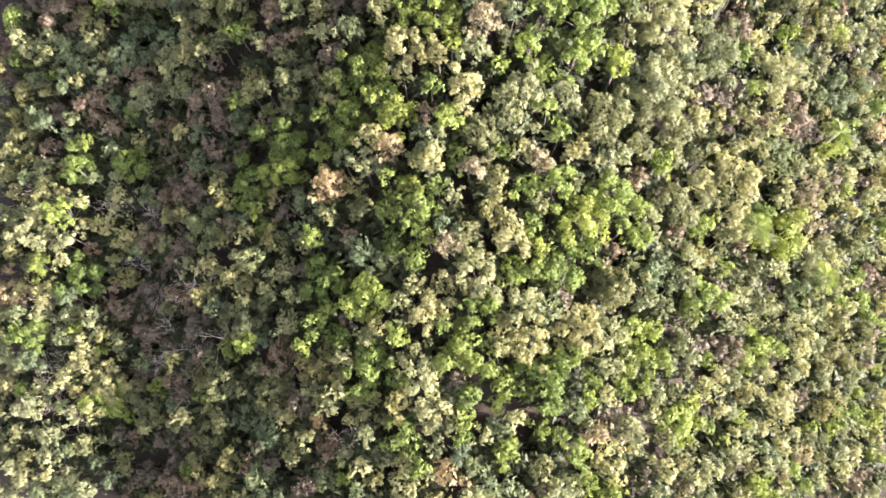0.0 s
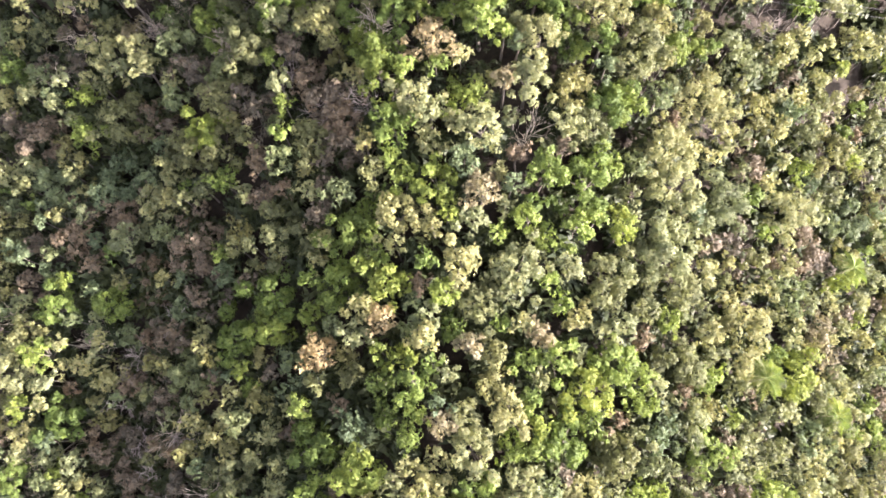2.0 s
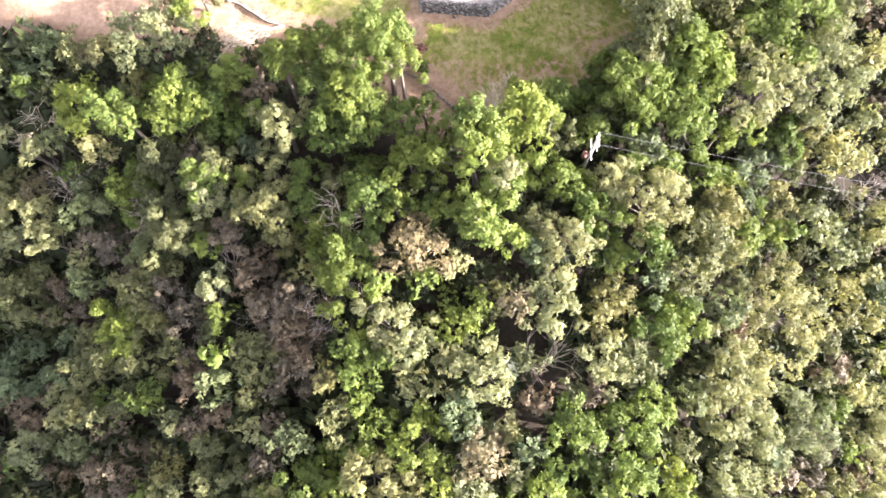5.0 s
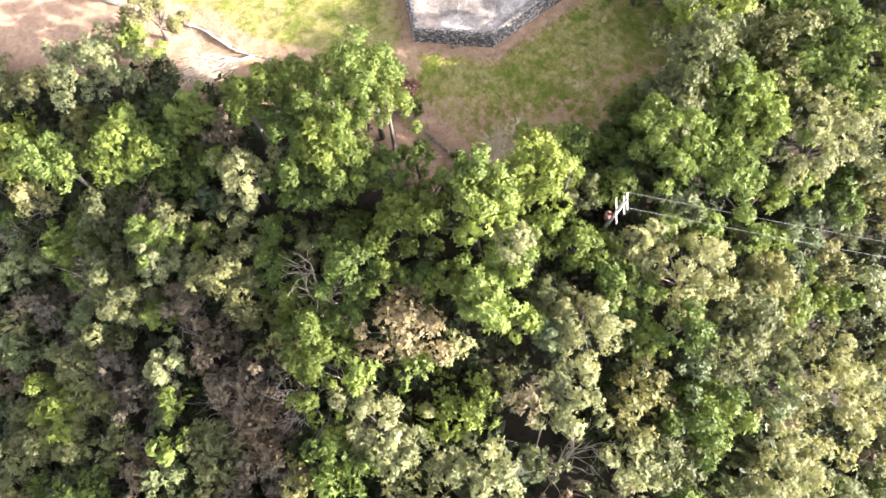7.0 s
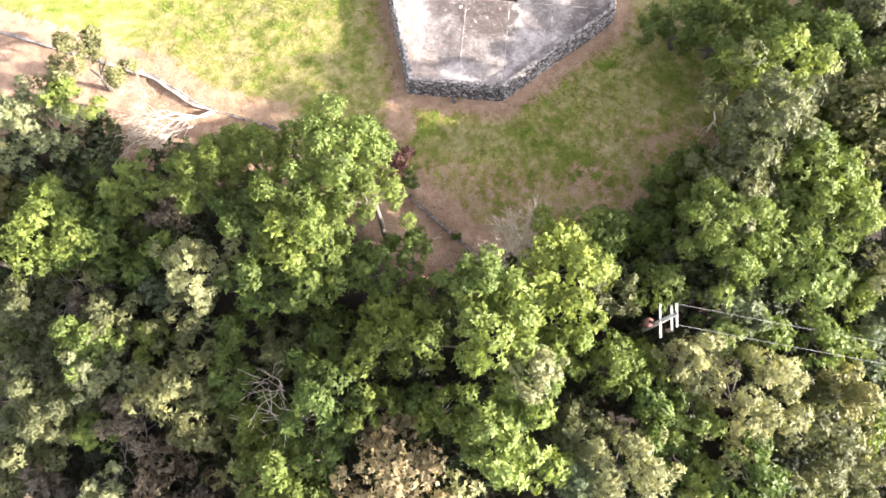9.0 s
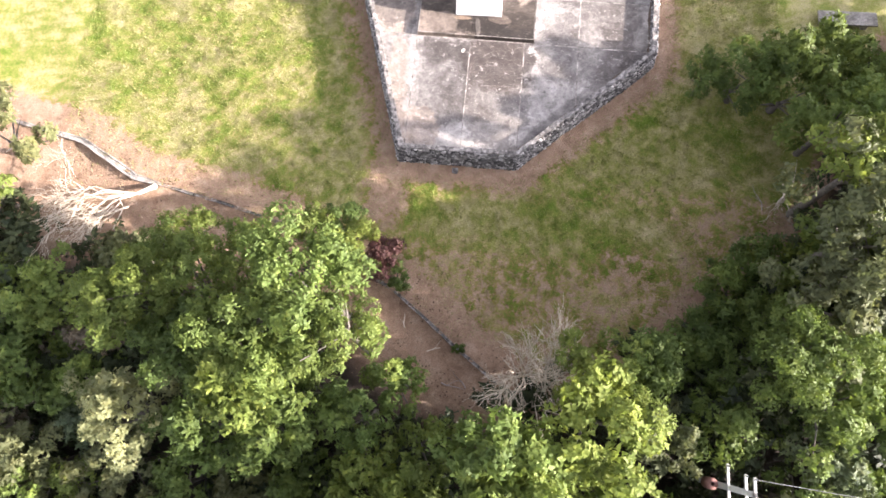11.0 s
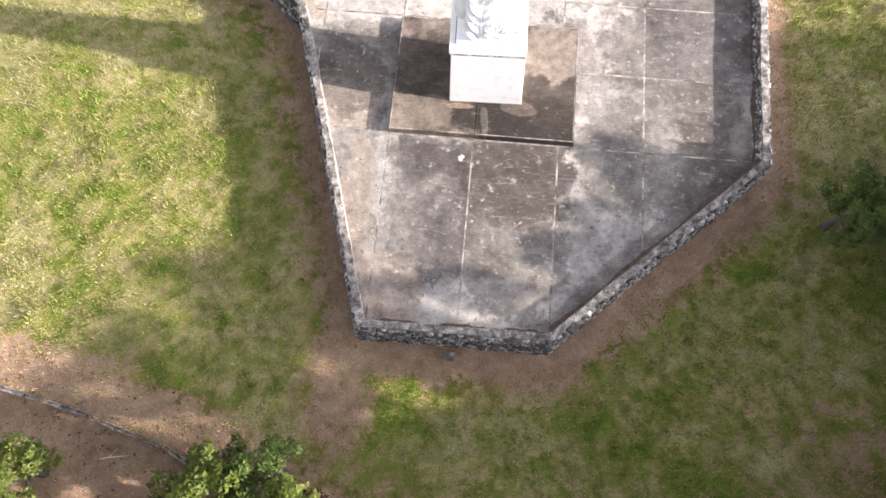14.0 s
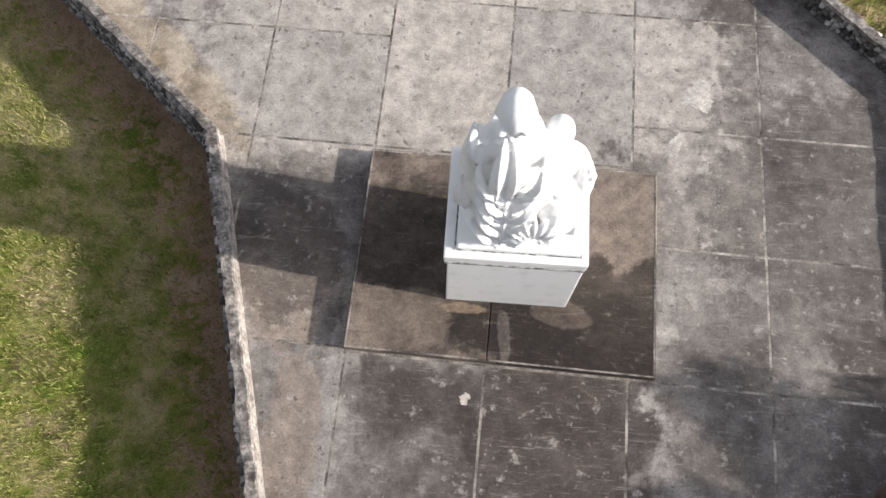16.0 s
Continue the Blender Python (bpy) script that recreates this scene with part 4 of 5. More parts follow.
TREE_WORDS = {
    "green": "broadleaf tree with a dense glossy green crown",
    "lime": "tree with a bright yellow-green sunlit crown",
    "olive": "small tree with a dull olive-green crown",
    "teal": "tree with a dark bluish-green crown",
    "brown": "half-bare tree with dry brown leaves",
    "silver": "tree with a pale silvery-green crown",
    "beige": "tree with withered beige and pinkish leaves",
    "purple": "low shrub with dark purple leaves",
}
TREES = []


def canopy_z(x, y):
    """Height of the tree tops: a ridge that falls away on both sides, with hollows in it."""
    side = max(math.hypot(x - 3, 8) - 8 - min(26.0, max(0.0, (y + 26) * 1.6)), 0)
    fall = 0.36 * side if x < 3 else 0.33 * min(side, 12) + 0.62 * max(side - 12, 0)
    z = 7.5 + 0.33 * min(y + 29, 0) + 0.1 * min(max(y + 29, 0), 9) - fall
    low_west = 2.6 * min(1, max(0, (-15 - x) / 4)) * min(1, max(0, (x + 34) / 6)) * min(1, max(0, (y + 26) / 5))
    ravine = 2.0 * math.exp(-(((x + 44) / 8) ** 2)) * min(1, max(0, (-38 - y) / 10))
    bank = 3.0 * min(1, max(0, (-47 - x) / 14)) * min(1, max(0, (-54 - y) / 16))
    low_bank = 2.2 * min(1, max(0, (x - 9) / 4)) * max(0, 1 - abs(y + 19.5) / 5) * (x < 14)
    for hx, hy, wx, wy, deep in ((-7.5, -26.2, 4.5, 2.9, 4.6), (11.0, -25.6, 4.4, 2.4, 4.2), (3.4, -37.5, 2.6, 2.6, 5.0), (-13.5, -35.0, 2.4, 3.5, 3.0)):
        z -= deep * math.exp(-(((x - hx) / wx) ** 2) - ((y - hy) / wy) ** 2)
    return z - low_west - low_bank - ravine + bank


def plant(kind, x, y, r, top=None, group="trees of the wood"):
    rng = random.Random(int(x * 131 + y * 977))
    size = min((1.5, 2.2, 3.0, 4.2, 5.4), key=lambda s: abs(s - r))
    crown, trunk, depth = tree_protos(kind, size, 2 if y > -21.5 and -16 < x < 16 else 1 if y > -38 and abs(x) < 34 else 0)[rng.randrange(2)]
    s = r / size * 1.12
    base = float(ground_z(x, y))
    rise = {"lime": 0.5, "silver": 0.6, "beige": 0.3, "green": 0.2, "brown": -1.2, "teal": -0.4}.get(kind, 0.0)
    top = canopy_z(x, y) + rise + rng.uniform(-0.5, 0.5) if top is None else top
    bottom = top - depth * s
    tree = tagged(new("tree"), TREE_WORDS[kind], "tree", group)
    tree.location = (x, y, base)
    tree.rotation_euler = (0, 0, rng.uniform(0, 6.28))
    c, w = part("crown", crown, tree), part("trunk", trunk, tree)
    c.location, c.scale = (0, 0, bottom - base), (s, s, s * rng.uniform(0.9, 1.1))
    w.location, w.scale = (0, 0, bottom - base), (s, s, max(0.05, (bottom - base + 0.1) / 6.0))
    TREES.append((x, y, r))
    return tree


GREEN_NEAR = [
    (21, -38.7, 2.8), (19.1, -38.9, 3), (-27.7, -18.7, 3), (-22.5, -21.5, 3.5), (-7.2, -22.8, 2.9), (-11.5, -24, 2.3), (-3.3, -27, 2.8),
    (9.5, -27.6, 2), (-7.4, -26.9, 2.2), (-6.7, -30.7, 2.3), (17.6, -32.9, 1.8), (-9.1, -34.8, 2.5), (-8.3, -37.2, 2.7), (-32.4, -42.1, 3), (-6.1, -44.2, 2.5),
]
GREEN_FAR = [
    (-0.7, -50, 2.6), (-10.4, -55.4, 4), (-11.9, -62.1, 3.5), (-21.6, -62.7, 3.7), (-47.8, -63.6, 3.2), (-56.8, -64.7, 2.9), (-21.7, -66.6, 3.1), (-26.7, -67.9, 3.8),
    (16.6, -78.6, 3.4), (-54.9, -80.9, 3.4), (-14.9, -81, 3.5), (28.9, -89.3, 4.1), (5.4, -89.6, 3.8), (-7.2, -92.5, 3.9), (14.8, -92.9, 3.9),
]
LIME_NEAR = [
    (-37.4, -20.7, 3.1), (6.2, -23, 2.5), (1.3, -23.9, 1.6), (2.4, -27, 3), (-23, -28.3, 2.1), (3.3, -31.9, 2.6),
]
LIME_FAR = [
    (-50.6, -98.9, 4.2), (-62.1, -79.5, 2), (-63.3, -89.8, 2.8),
    (11.8, -48, 2.2), (17.1, -48, 3.1), (16.4, -53.5, 2.3), (21.9, -53.5, 1.6), (10, -53.4, 1.7), (-5.7, -61.9, 2.7), (0.9, -62.6, 1.8), (53.7, -66.4, 4.7),
    (22.6, -68.3, 3.4), (14.8, -68.9, 2.4), (26, -69.8, 1.4), (19, -72.2, 3.2), (-58.2, -71.7, 2.5), (-1.9, -73, 2.3), (-16, -76.8, 1.4), (38.3, -78.9, 3),
    (-8.5, -83.6, 3.9), (50, -84.2, 4.3), (-3.7, -88.8, 1.4), (-25.7, -90, 1.7), (35.1, -95.8, 3),
]
OLIVE_NEAR = [
    (-22, -26.6, 2.8), (-26.3, -32.8, 3),
    (-28.7, -25.9, 2.4), (24.8, -28, 2.3), (-27.9, -30.1, 2.7), (-16.4, -30.9, 2.9), (23, -31.6, 4.2), (57, -33.4, 3.8), (-30.6, -37.8, 2.7),
    (-47.5, -38.2, 4.3), (16.8, -42.1, 2.9), (-35.4, -43.3, 3.8), (-30.7, -43.5, 3.1), (-16.9, -44.1, 3.1),
]
OLIVE_FAR = [
    (-19.8, -55.4, 3.6), (29.6, -57.4, 4.5), (20.9, -58.7, 3.9), (5.1, -63.3, 3), (32.2, -67.2, 4.4), (24.4, -79.7, 3.5), (69.3, -80, 5.3), (-26, -86.3, 3),
    (-14.2, -92.3, 2.8), (-21.7, -96.4, 3.6), (-43.8, -99.1, 3.2),
]
TEAL_NEAR = [
    (-37.6, -29.6, 2.8), (63.6, -41.3, 4.7), (-47.6, -45.3, 4.5), (-59.2, -46.5, 4.2),
]
TEAL_FAR = [
    (-1.9, -66.5, 2.2), (-33.7, -73.1, 3.7),
]
BROWN_NEAR = [
    (-20.6, -32.6, 1.9), (-35.1, -33.1, 3.3), (-14.3, -39.2, 3.4), (-62, -39.3, 4.2), (-25, -39.9, 3), (-13.1, -41.3, 3.2), (-13.1, -44.9, 3.4), (-24.2, -46.1, 2.2),
]
BROWN_FAR = [
    (52.7, -47.2, 5.2), (-47.9, -50, 3.4), (-23.7, -50.6, 1.7), (56.5, -49.3, 3.9), (-54.8, -54.2, 3.6), (-33.2, -56, 5.2), (-44, -74.6, 2.5), (-43.6, -82.1, 5),
    (-43.2, -88.8, 5),
]
SILVER_NEAR = [
    (-43.6, -30, 2.2), (-42.7, -33, 2.0), (-22.4, -29.8, 1.8), (-43.9, -24.3, 1.6), (-54, -19.1, 3),
    (-15.4, -23.6, 2.4), (14.3, -27.2, 1.8), (17.9, -28.5, 3.7), (4.7, -28.5, 1.4), (-49, -30.2, 3.3), (10.4, -33, 2.8), (32.6, -34, 4.9), (-21.2, -37.9, 1.6),
    (9.2, -38.2, 2.8), (-3.8, -41, 2.9), (27.3, -42, 3.7), (-2, -42.3, 1.7), (14.2, -42.4, 2.2), (48.5, -44.4, 5), (3.9, -44, 2.8),
]
SILVER_FAR = [
    (-63.4, -74.6, 3.2), (-54.2, -93.1, 2.4),
    (29, -45.5, 4.3), (36.2, -45.4, 5.2), (-40.8, -49.9, 3.1), (28.9, -51.6, 4.8), (-5, -53.7, 3.1), (26.4, -54.6, 4.3), (-45.8, -54.9, 2.5), (9.8, -58.7, 3.6),
    (3.1, -58.7, 2.6), (42.5, -59.5, 6.3), (-9.5, -67.5, 2.1), (-0.9, -67.8, 1.7), (-70.9, -72.6, 3.4), (9.3, -76.1, 2.6), (5.4, -80.4, 3.3), (11.9, -83.8, 2.6),
    (19.3, -85.7, 3.4), (-1.1, -86.1, 2.1), (13, -88.3, 2.9), (-68.5, -92.5, 4.3), (54.8, -93.1, 6.8), (-0.6, -93.3, 2.6), (-51.2, -97, 3.9), (1, -97.2, 2.6),
]
BEIGE_NEAR = [
    (-58.1, -16.6, 3.7), (-2.3, -34, 2.9), (6.6, -38.4, 1.4),
]
BEIGE_FAR = [
    (4.8, -50.7, 2.4), (57.9, -59, 2.7), (-6.1, -65.7, 1.9), (12.4, -66.3, 1.9), (4.3, -68.2, 1.6), (-14, -69.9, 2.4), (1.8, -77.4, 1.9), (-70.4, -83.4, 3.4),
]

# leafless trees: bleached ones on the western slope, dark twiggy ones in the ravine
BLEACHED = [
    (-44.8, -20.3), (-7.6, -39.9), (9.9, -43.2), (-10.5, -101.6), (-28.9, -30), (-8.9, -31.6), (-57.4, -21.5), (-42.1, -27.1), (-27.9, -24.9), (-30.3, -30.6), (-54.7, -26.2), (-38.3, -25.1),
    (-59.4, -28.5), (-67.7, -66.6), (-64.2, -84.3), (-59.8, -87), (-60.2, -94), (-63, -96.9), (-30.5, -88.9), (-36.9, -80.7), (-51.5, -70.1), (-60, -102.2),
]
TWIGGY = [
    (-43.4, -26.8), (-9.8, -39.4), (-34.7, -80.9), (-26.2, -24.4), (40.8, -22.4), (-21.8, -34.7), (-14, -40.3), (-41, -87.2), (-43.3, -82.5), (-41.4, -92.4), (-45.1, -73.5), (-36.8, -95.5),
    (-46.8, -78.7), (-35.3, -97.5), (-38.4, -65.5), (-44.1, -70.4), (-39.5, -101), (-38.4, -90.6),
]
for kind, rows in (("green", GREEN_NEAR + GREEN_FAR), ("lime", LIME_NEAR + LIME_FAR), ("olive", OLIVE_NEAR + OLIVE_FAR), ("teal", TEAL_NEAR + TEAL_FAR),
                   ("brown", BROWN_NEAR + BROWN_FAR), ("silver", SILVER_NEAR + SILVER_FAR), ("beige", BEIGE_NEAR + BEIGE_FAR)):
    for x, y, r in rows:
        plant(kind, x, y, r)


def shrub(kind, x, y, r, top, words, name="shrub"):
    ob = plant(kind, x, y, r, top, "shrubs by the drain")
    ob.name = name
    return tagged(ob, words, "shrub")


shrub("green", -7.4, -14.1, 1.5, 3.0, "leafy green shrub growing over the drain")
shrub("green", -6.3, -13.6, 1.2, 2.4, "dark green shrub at the lawn's edge")
shrub("lime", -5.6, -14.8, 1.2, 3.2, "bright yellow-green shrub over the drain")
shrub("purple", -4.0, -15.1, 1.15, 2.4, "low dark purple-leaved shrub at the drain")
shrub("green", -3.3, -16.0, 0.8, 1.4, "small green shrub beside the drain")
shrub("green", 0.1, -19.4, 0.35, -0.6, "tuft of green leaves in the drain")
shrub("lime", 5.3, -19.6, 0.8, 5.0, "yellowing shrub beside bleached twigs")
shrub("lime", 6.2, -20.8, 1.4, 5.0, "bright green feathery bush at the lawn's edge")
shrub("lime", 7.4, -21.3, 1.9, 5.8, "bright green feathery bush at the lawn's edge")
shrub("lime", 8.9, -19.8, 1.6, 5.6, "bright green feathery bush at the lawn's edge")
for x, y, r, top in ((-6.0, -18.0, 2.6, 10.9), (-8.3, -20.3, 2.5, 10.0), (-4.6, -19.9, 1.9, 9.8), (-11.5, -17.9, 2.2, 8.0), (-13.7, -18.3, 1.9, 8.4), (-9.9, -16.5, 1.5, 6.7), (-9.3, -21.6, 2.2, 8.4), (-12.0, -20.3, 2.1, 7.5), (-15.3, -19.4, 1.7, 7.4)):
    plant("green", x, y, r, top, "tall trees at the lawn's edge")
for kind, x, y, r, top in (("silver", -27.6, -14.6, 2.8, 4.9), ("silver", -30.6, -15.0, 2.8, 4.9), ("lime", -26.0, -13.0, 1.6, 4.4), ("olive", -25.9, -9.8, 2.3, 4.5), ("green", -25.6, -21.4, 3.0, 4.7), ("lime", -20.9, -18.2, 2.1, 3.4),
                           ("green", -14.5, -14.2, 1.3, 2.0), ("lime", -31.3, -23.1, 2.4, 4.0)):
    plant(kind, x, y, r, top, "trees at the lawn's western edge")
for x, y, r, top in ((3.0, -24.8, 2.4, 7.6), (4.4, -29.4, 2.2, 6.8)):
    plant("lime", x, y, r, top)
for x, y, r, top in ((17.2, -4.4, 2.5, 4.3), (14.8, -4.0, 1.9, 3.5), (12.8, -3.7, 1.2, 2.3), (19.8, -2.6, 2.5, 3.4), (21.6, -4.6, 2.6, 4.8)):
    plant("green", x, y, r, top, "trees beside the terrace")
for kind, x, y, r, top in (("olive", 17.4, -13.6, 3.2, 10.1), ("lime", 18.0, -10.7, 2.5, 9.2), ("olive", 16.0, -16.9, 2.7, 8.2), ("lime", 19.6, -15.9, 2.8, 8.6), ("green", 14.8, -19.1, 2.3, 8.3), ("lime", 18.4, -19.4, 2.6, 7.4),
                           ("lime", 22.0, -18.2, 2.8, 7.8), ("green", 16.4, -21.2, 2.0, 7.2), ("lime", 20.5, -21.8, 2.8, 6.9), ("olive", 23.6, -12.0, 3.4, 9.0), ("green", 23.8, -14.8, 2.6, 6.6), ("green", 22.2, -8.0, 3.0, 7.5),
                           ("green", 18.6, -7.0, 1.9, 5.8), ("olive", 26.4, -5.2, 3.4, 7.0), ("green", 27.0, -9.6, 3.8, 8.2), ("lime", 28.0, -14.0, 4.0, 9.4), ("silver", 26.4, -18.4, 3.4, 8.2), ("olive", 31.5, -11.0, 4.2, 8.8),
                           # The last two are added low under the crowns to stop the sun.
                           ("olive", 31.0, -5.0, 4.0, 7.6), ("lime", 30.5, 0.4, 3.4, 6.2), ("green", 27.0, -1.0, 2.8, 4.8), ("silver", 32.5, -16.5, 4.2, 7.0), ("green", 19.6, -12.8, 2.6, 6.6), ("green", 21.4, -15.6, 2.4, 6.0)):
    plant(kind, x, y, r, top, "trees beside the terrace")
for x, y, r, top in ((11.0, -19.3, 1.6, 2.6), (12.4, -17.7, 1.7, 2.6), (13.7, -16.2, 1.7, 2.8), (14.6, -14.2, 1.5, 2.2), (13.4, -19.6, 1.9, 3.4), (15.6, -18.4, 2.0, 3.6), (16.4, -14.6, 1.7, 2.8), (18.9, -14.3, 1.7, 3.0),
                     (20.2, -16.8, 2.0, 3.4), (19.6, -19.4, 2.2, 3.6), (16.2, -21.0, 2.0, 3.8), (23.4, -9.0, 2.2, 4.2), (24.0, -4.6, 2.2, 3.8), (22.8, -13.0, 2.2, 4.2), (24.4, -1.4, 2.0, 3.0)):
    plant("green", x, y, r, top, "bushes along the wood's edge")


def wood_margin():
    """Smaller trees between the large ones where the wood meets the lawn."""
    rng = random.Random(31)
    kinds = ["green"] * 9 + ["olive"] * 3 + ["teal"] * 4 + ["lime"] * 2 + ["brown"]
    count = 0
    for _ in range(3000):
        x, y = rng.uniform(-33, 33), rng.uniform(-34, -4)
        r = rng.choice((1.3, 1.6, 2.0, 2.4))
        if y > float(wood_edge(x)) - 0.7 or count >= 125:
            continue
        if any(math.hypot(x - a, y - c) < 0.66 * (r + e) for a, c, e in TREES) or segment_distance(x, y, GUTTER) < 1.0:
            continue
        if math.hypot(x - 12.6, y + 24.6) < 2.2:
            continue
        edge = float(wood_edge(x)) - y
        if math.hypot(x + 21.3, y + 13.6) < 2.8:
            y -= 4.5
        plant(rng.choice(kinds), x, y, r, canopy_z(x, y) - rng.uniform(0.8, 3.0) - max(0, 3.0 - edge) * 0.8)
        count += 1


TREES.extend((x, y, 1.0) for x, y in BLEACHED + TWIGGY)
wood_margin()


def woodland():
    """All the other trees of the slopes, in one mesh."""
    rng = np.random.default_rng(12)
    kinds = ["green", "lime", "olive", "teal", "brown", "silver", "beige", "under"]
    sizes = (1.4, 2.2, 3.2)
    protos = []
    for s in sizes:
        for j in range(4):
            r2 = np.random.default_rng(int(s * 100) + j)
            v, q, tips = crown_arrays(r2, s, s * 1.4, int(7 + 4.5 * s), int(320 * s ** 1.75), 0.285, True)
            protos.append((s, v, q))
    cells = {}
    for x, y, r in TREES:
        cells.setdefault((int(x // 8), int(y // 8)), []).append((x, y, r))
    parts, index, tints, posts = [], [], [], []
    for _ in range(19000):
        x, y = rng.uniform(-82, 86), rng.uniform(-116, 8)
        if y > float(wood_edge(x)) - 1.2 or abs(x - 2) > 84 or (y > -34 and abs(x) < 34):
            continue
        size = int(rng.choice(3, p=(0.32, 0.40, 0.28)))
        r = sizes[size]
        near = [t for i in (-1, 0, 1) for j in (-1, 0, 1) for t in cells.get((int(x // 8) + i, int(y // 8) + j), [])]
        if any(math.hypot(x - a, y - c) < 0.69 * (r + e) for a, c, e in near):
            continue
        cells.setdefault((int(x // 8), int(y // 8)), []).append((x, y, r))
        left, right = max(0, min(1, (-6 - x) / 16)), max(0, min(1, (x - 16) / 20))
        valley = math.exp(-((x + 38) / 9) ** 2) * (y < -40)
        w = np.array([0.26 * (1 - right) * (1 - 0.6 * left), 0.15 * (1 - left), 0.24 + 0.22 * left, 0.08 + 0.24 * left, 0.05 + 0.14 * left + 0.12 * right + 0.8 * valley, 0.12 + 0.5 * right + 0.9 * (x < -48 and y < -62) + 0.35 * (x < -34 and y > -46), 0.028])
        w = w * np.array([math.exp(1.3 * math.sin(x / (3.1 + 0.4 * j) + 2.1 * j) * math.sin(y / (3.7 + 0.3 * j) + 1.3 * j * j)) for j in range(7)])
        k = int(rng.choice(7, p=w / w.sum()))
        s, v, q = protos[size * 4 + int(rng.integers(4))]
        a = rng.uniform(0, 6.28)
        rot = np.array([[math.cos(a), -math.sin(a), 0], [math.sin(a), math.cos(a), 0], [0, 0, rng.uniform(0.85, 1.25)]])
        top = canopy_z(x, y) + rng.uniform(-2.3, 0.3) - (1.5 if k == 4 else 0)
        base = np.array([x, y, top - s * 1.4])
        parts.append((v @ rot.T + base, q))
        index.append(np.full(len(q), k))
        tints.append(np.full(len(q), rng.random()))
        g = float(ground_z(x, y))
        posts.append(tube_arrays([(x, y, g), (x + rng.normal() * 0.2, y, (g + base[2]) / 2), (x, y, base[2] + s * 0.6)], [0.14, 0.11, 0.04], 5))
    # Understorey added to block light; its dark leaves stand in for gap shade.
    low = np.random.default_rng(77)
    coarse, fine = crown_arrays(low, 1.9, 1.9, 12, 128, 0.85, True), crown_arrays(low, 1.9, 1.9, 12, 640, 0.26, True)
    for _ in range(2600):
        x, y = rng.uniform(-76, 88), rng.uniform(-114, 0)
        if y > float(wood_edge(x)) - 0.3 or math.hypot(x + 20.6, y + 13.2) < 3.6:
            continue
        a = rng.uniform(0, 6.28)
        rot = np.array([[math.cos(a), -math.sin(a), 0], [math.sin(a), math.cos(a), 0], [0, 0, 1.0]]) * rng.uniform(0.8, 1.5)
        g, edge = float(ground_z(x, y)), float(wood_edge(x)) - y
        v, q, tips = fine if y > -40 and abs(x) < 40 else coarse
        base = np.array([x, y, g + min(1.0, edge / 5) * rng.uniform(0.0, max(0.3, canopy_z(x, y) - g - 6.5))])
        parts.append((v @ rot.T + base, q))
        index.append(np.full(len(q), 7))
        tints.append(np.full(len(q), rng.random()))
    v, q = join_arrays(parts)
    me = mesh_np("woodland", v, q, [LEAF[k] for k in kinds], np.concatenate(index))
    at = me.attributes.new("tree_tint", "FLOAT", "FACE")
    at.data.foreach_set("value", np.concatenate(tints).astype(np.float32))
    wood = tagged(new("woodland", me), "mixed tropical woodland covering the hillside, green, olive and brown", "woodland", kind="stuff")
    v, q = join_arrays(posts)
    tagged(part("trunks", mesh_np("trunks", v, q, [BARK], smooth=True), wood, "thin grey-brown trunks"), kind="stuff")


woodland()

# ---- dead wood, palms ----


def dead_tree(x, y, height, lean, mat, label, seed, spread=0.6, girth=0.09, levels=4, top=None, kids=3, name="dead_tree"):
    rng = np.random.default_rng(seed)
    v, q = twig_arrays(rng, height, spread, girth, levels, kids)
    ob = tagged(new(name, mesh_np(name, v, q, [mat], smooth=True)), label, "dead tree")
    ob.location = (x, y, float(ground_z(x, y)) - 0.05 if top is None else top - height)
    ob.rotation_euler = lean
    return ob




def fallen_tree():
    """A bleached tree that has toppled down the bank: its limbs fan out low over the soil."""
    rng = np.random.default_rng(4)
    parts = []

    def grow(at, yaw, rise, length, r, level):
        d = np.array([math.cos(yaw), math.sin(yaw), rise])
        pts = [at + d * length * f + np.array([0, 0, 0.12 * length * math.sin(math.pi * f)]) * (level > 1) + rng.normal(size=3) * np.array([0.095, 0.095, 0.04]) * length * (0 < f < 1) for f in (0, 0.35, 0.7, 1)]
        parts.append(tube_arrays(pts, [r, r * 0.85, r * 0.65, r * 0.4], 6 if level > 1 else 4))
        if level > 0:
            for k in range(4 if level > 1 else 5):
                f = rng.uniform(0.3, 1.0)
                grow(at + (pts[-1] - at) * f, yaw + rng.normal() * 0.55, rng.uniform(-0.05, 0.25), length * rng.uniform(0.42, 0.7), r * 0.55, level - 1)

    root = np.array([-17.9, -11.3, float(ground_z(-17.9, -11.3)) + 0.05])
    fork = root + np.array([-0.6, -0.75, 0.65])
    parts.append(tube_arrays([root, (root + fork) / 2, fork], [0.17, 0.13, 0.11], 8))
    for yaw, ln in ((3.15, 3.4), (3.32, 3.8), (3.55, 3.6), (3.75, 3.2), (3.95, 3.0), (4.35, 2.4)):
        grow(fork, yaw, rng.uniform(0.0, 0.12), ln, 0.052, 3)
    v, q = join_arrays(parts)
    tagged(new("dead_tree", mesh_np("dead_tree", v, q, [DEAD], smooth=True)), "toppled bleached leafless tree beside the drain", "dead tree")


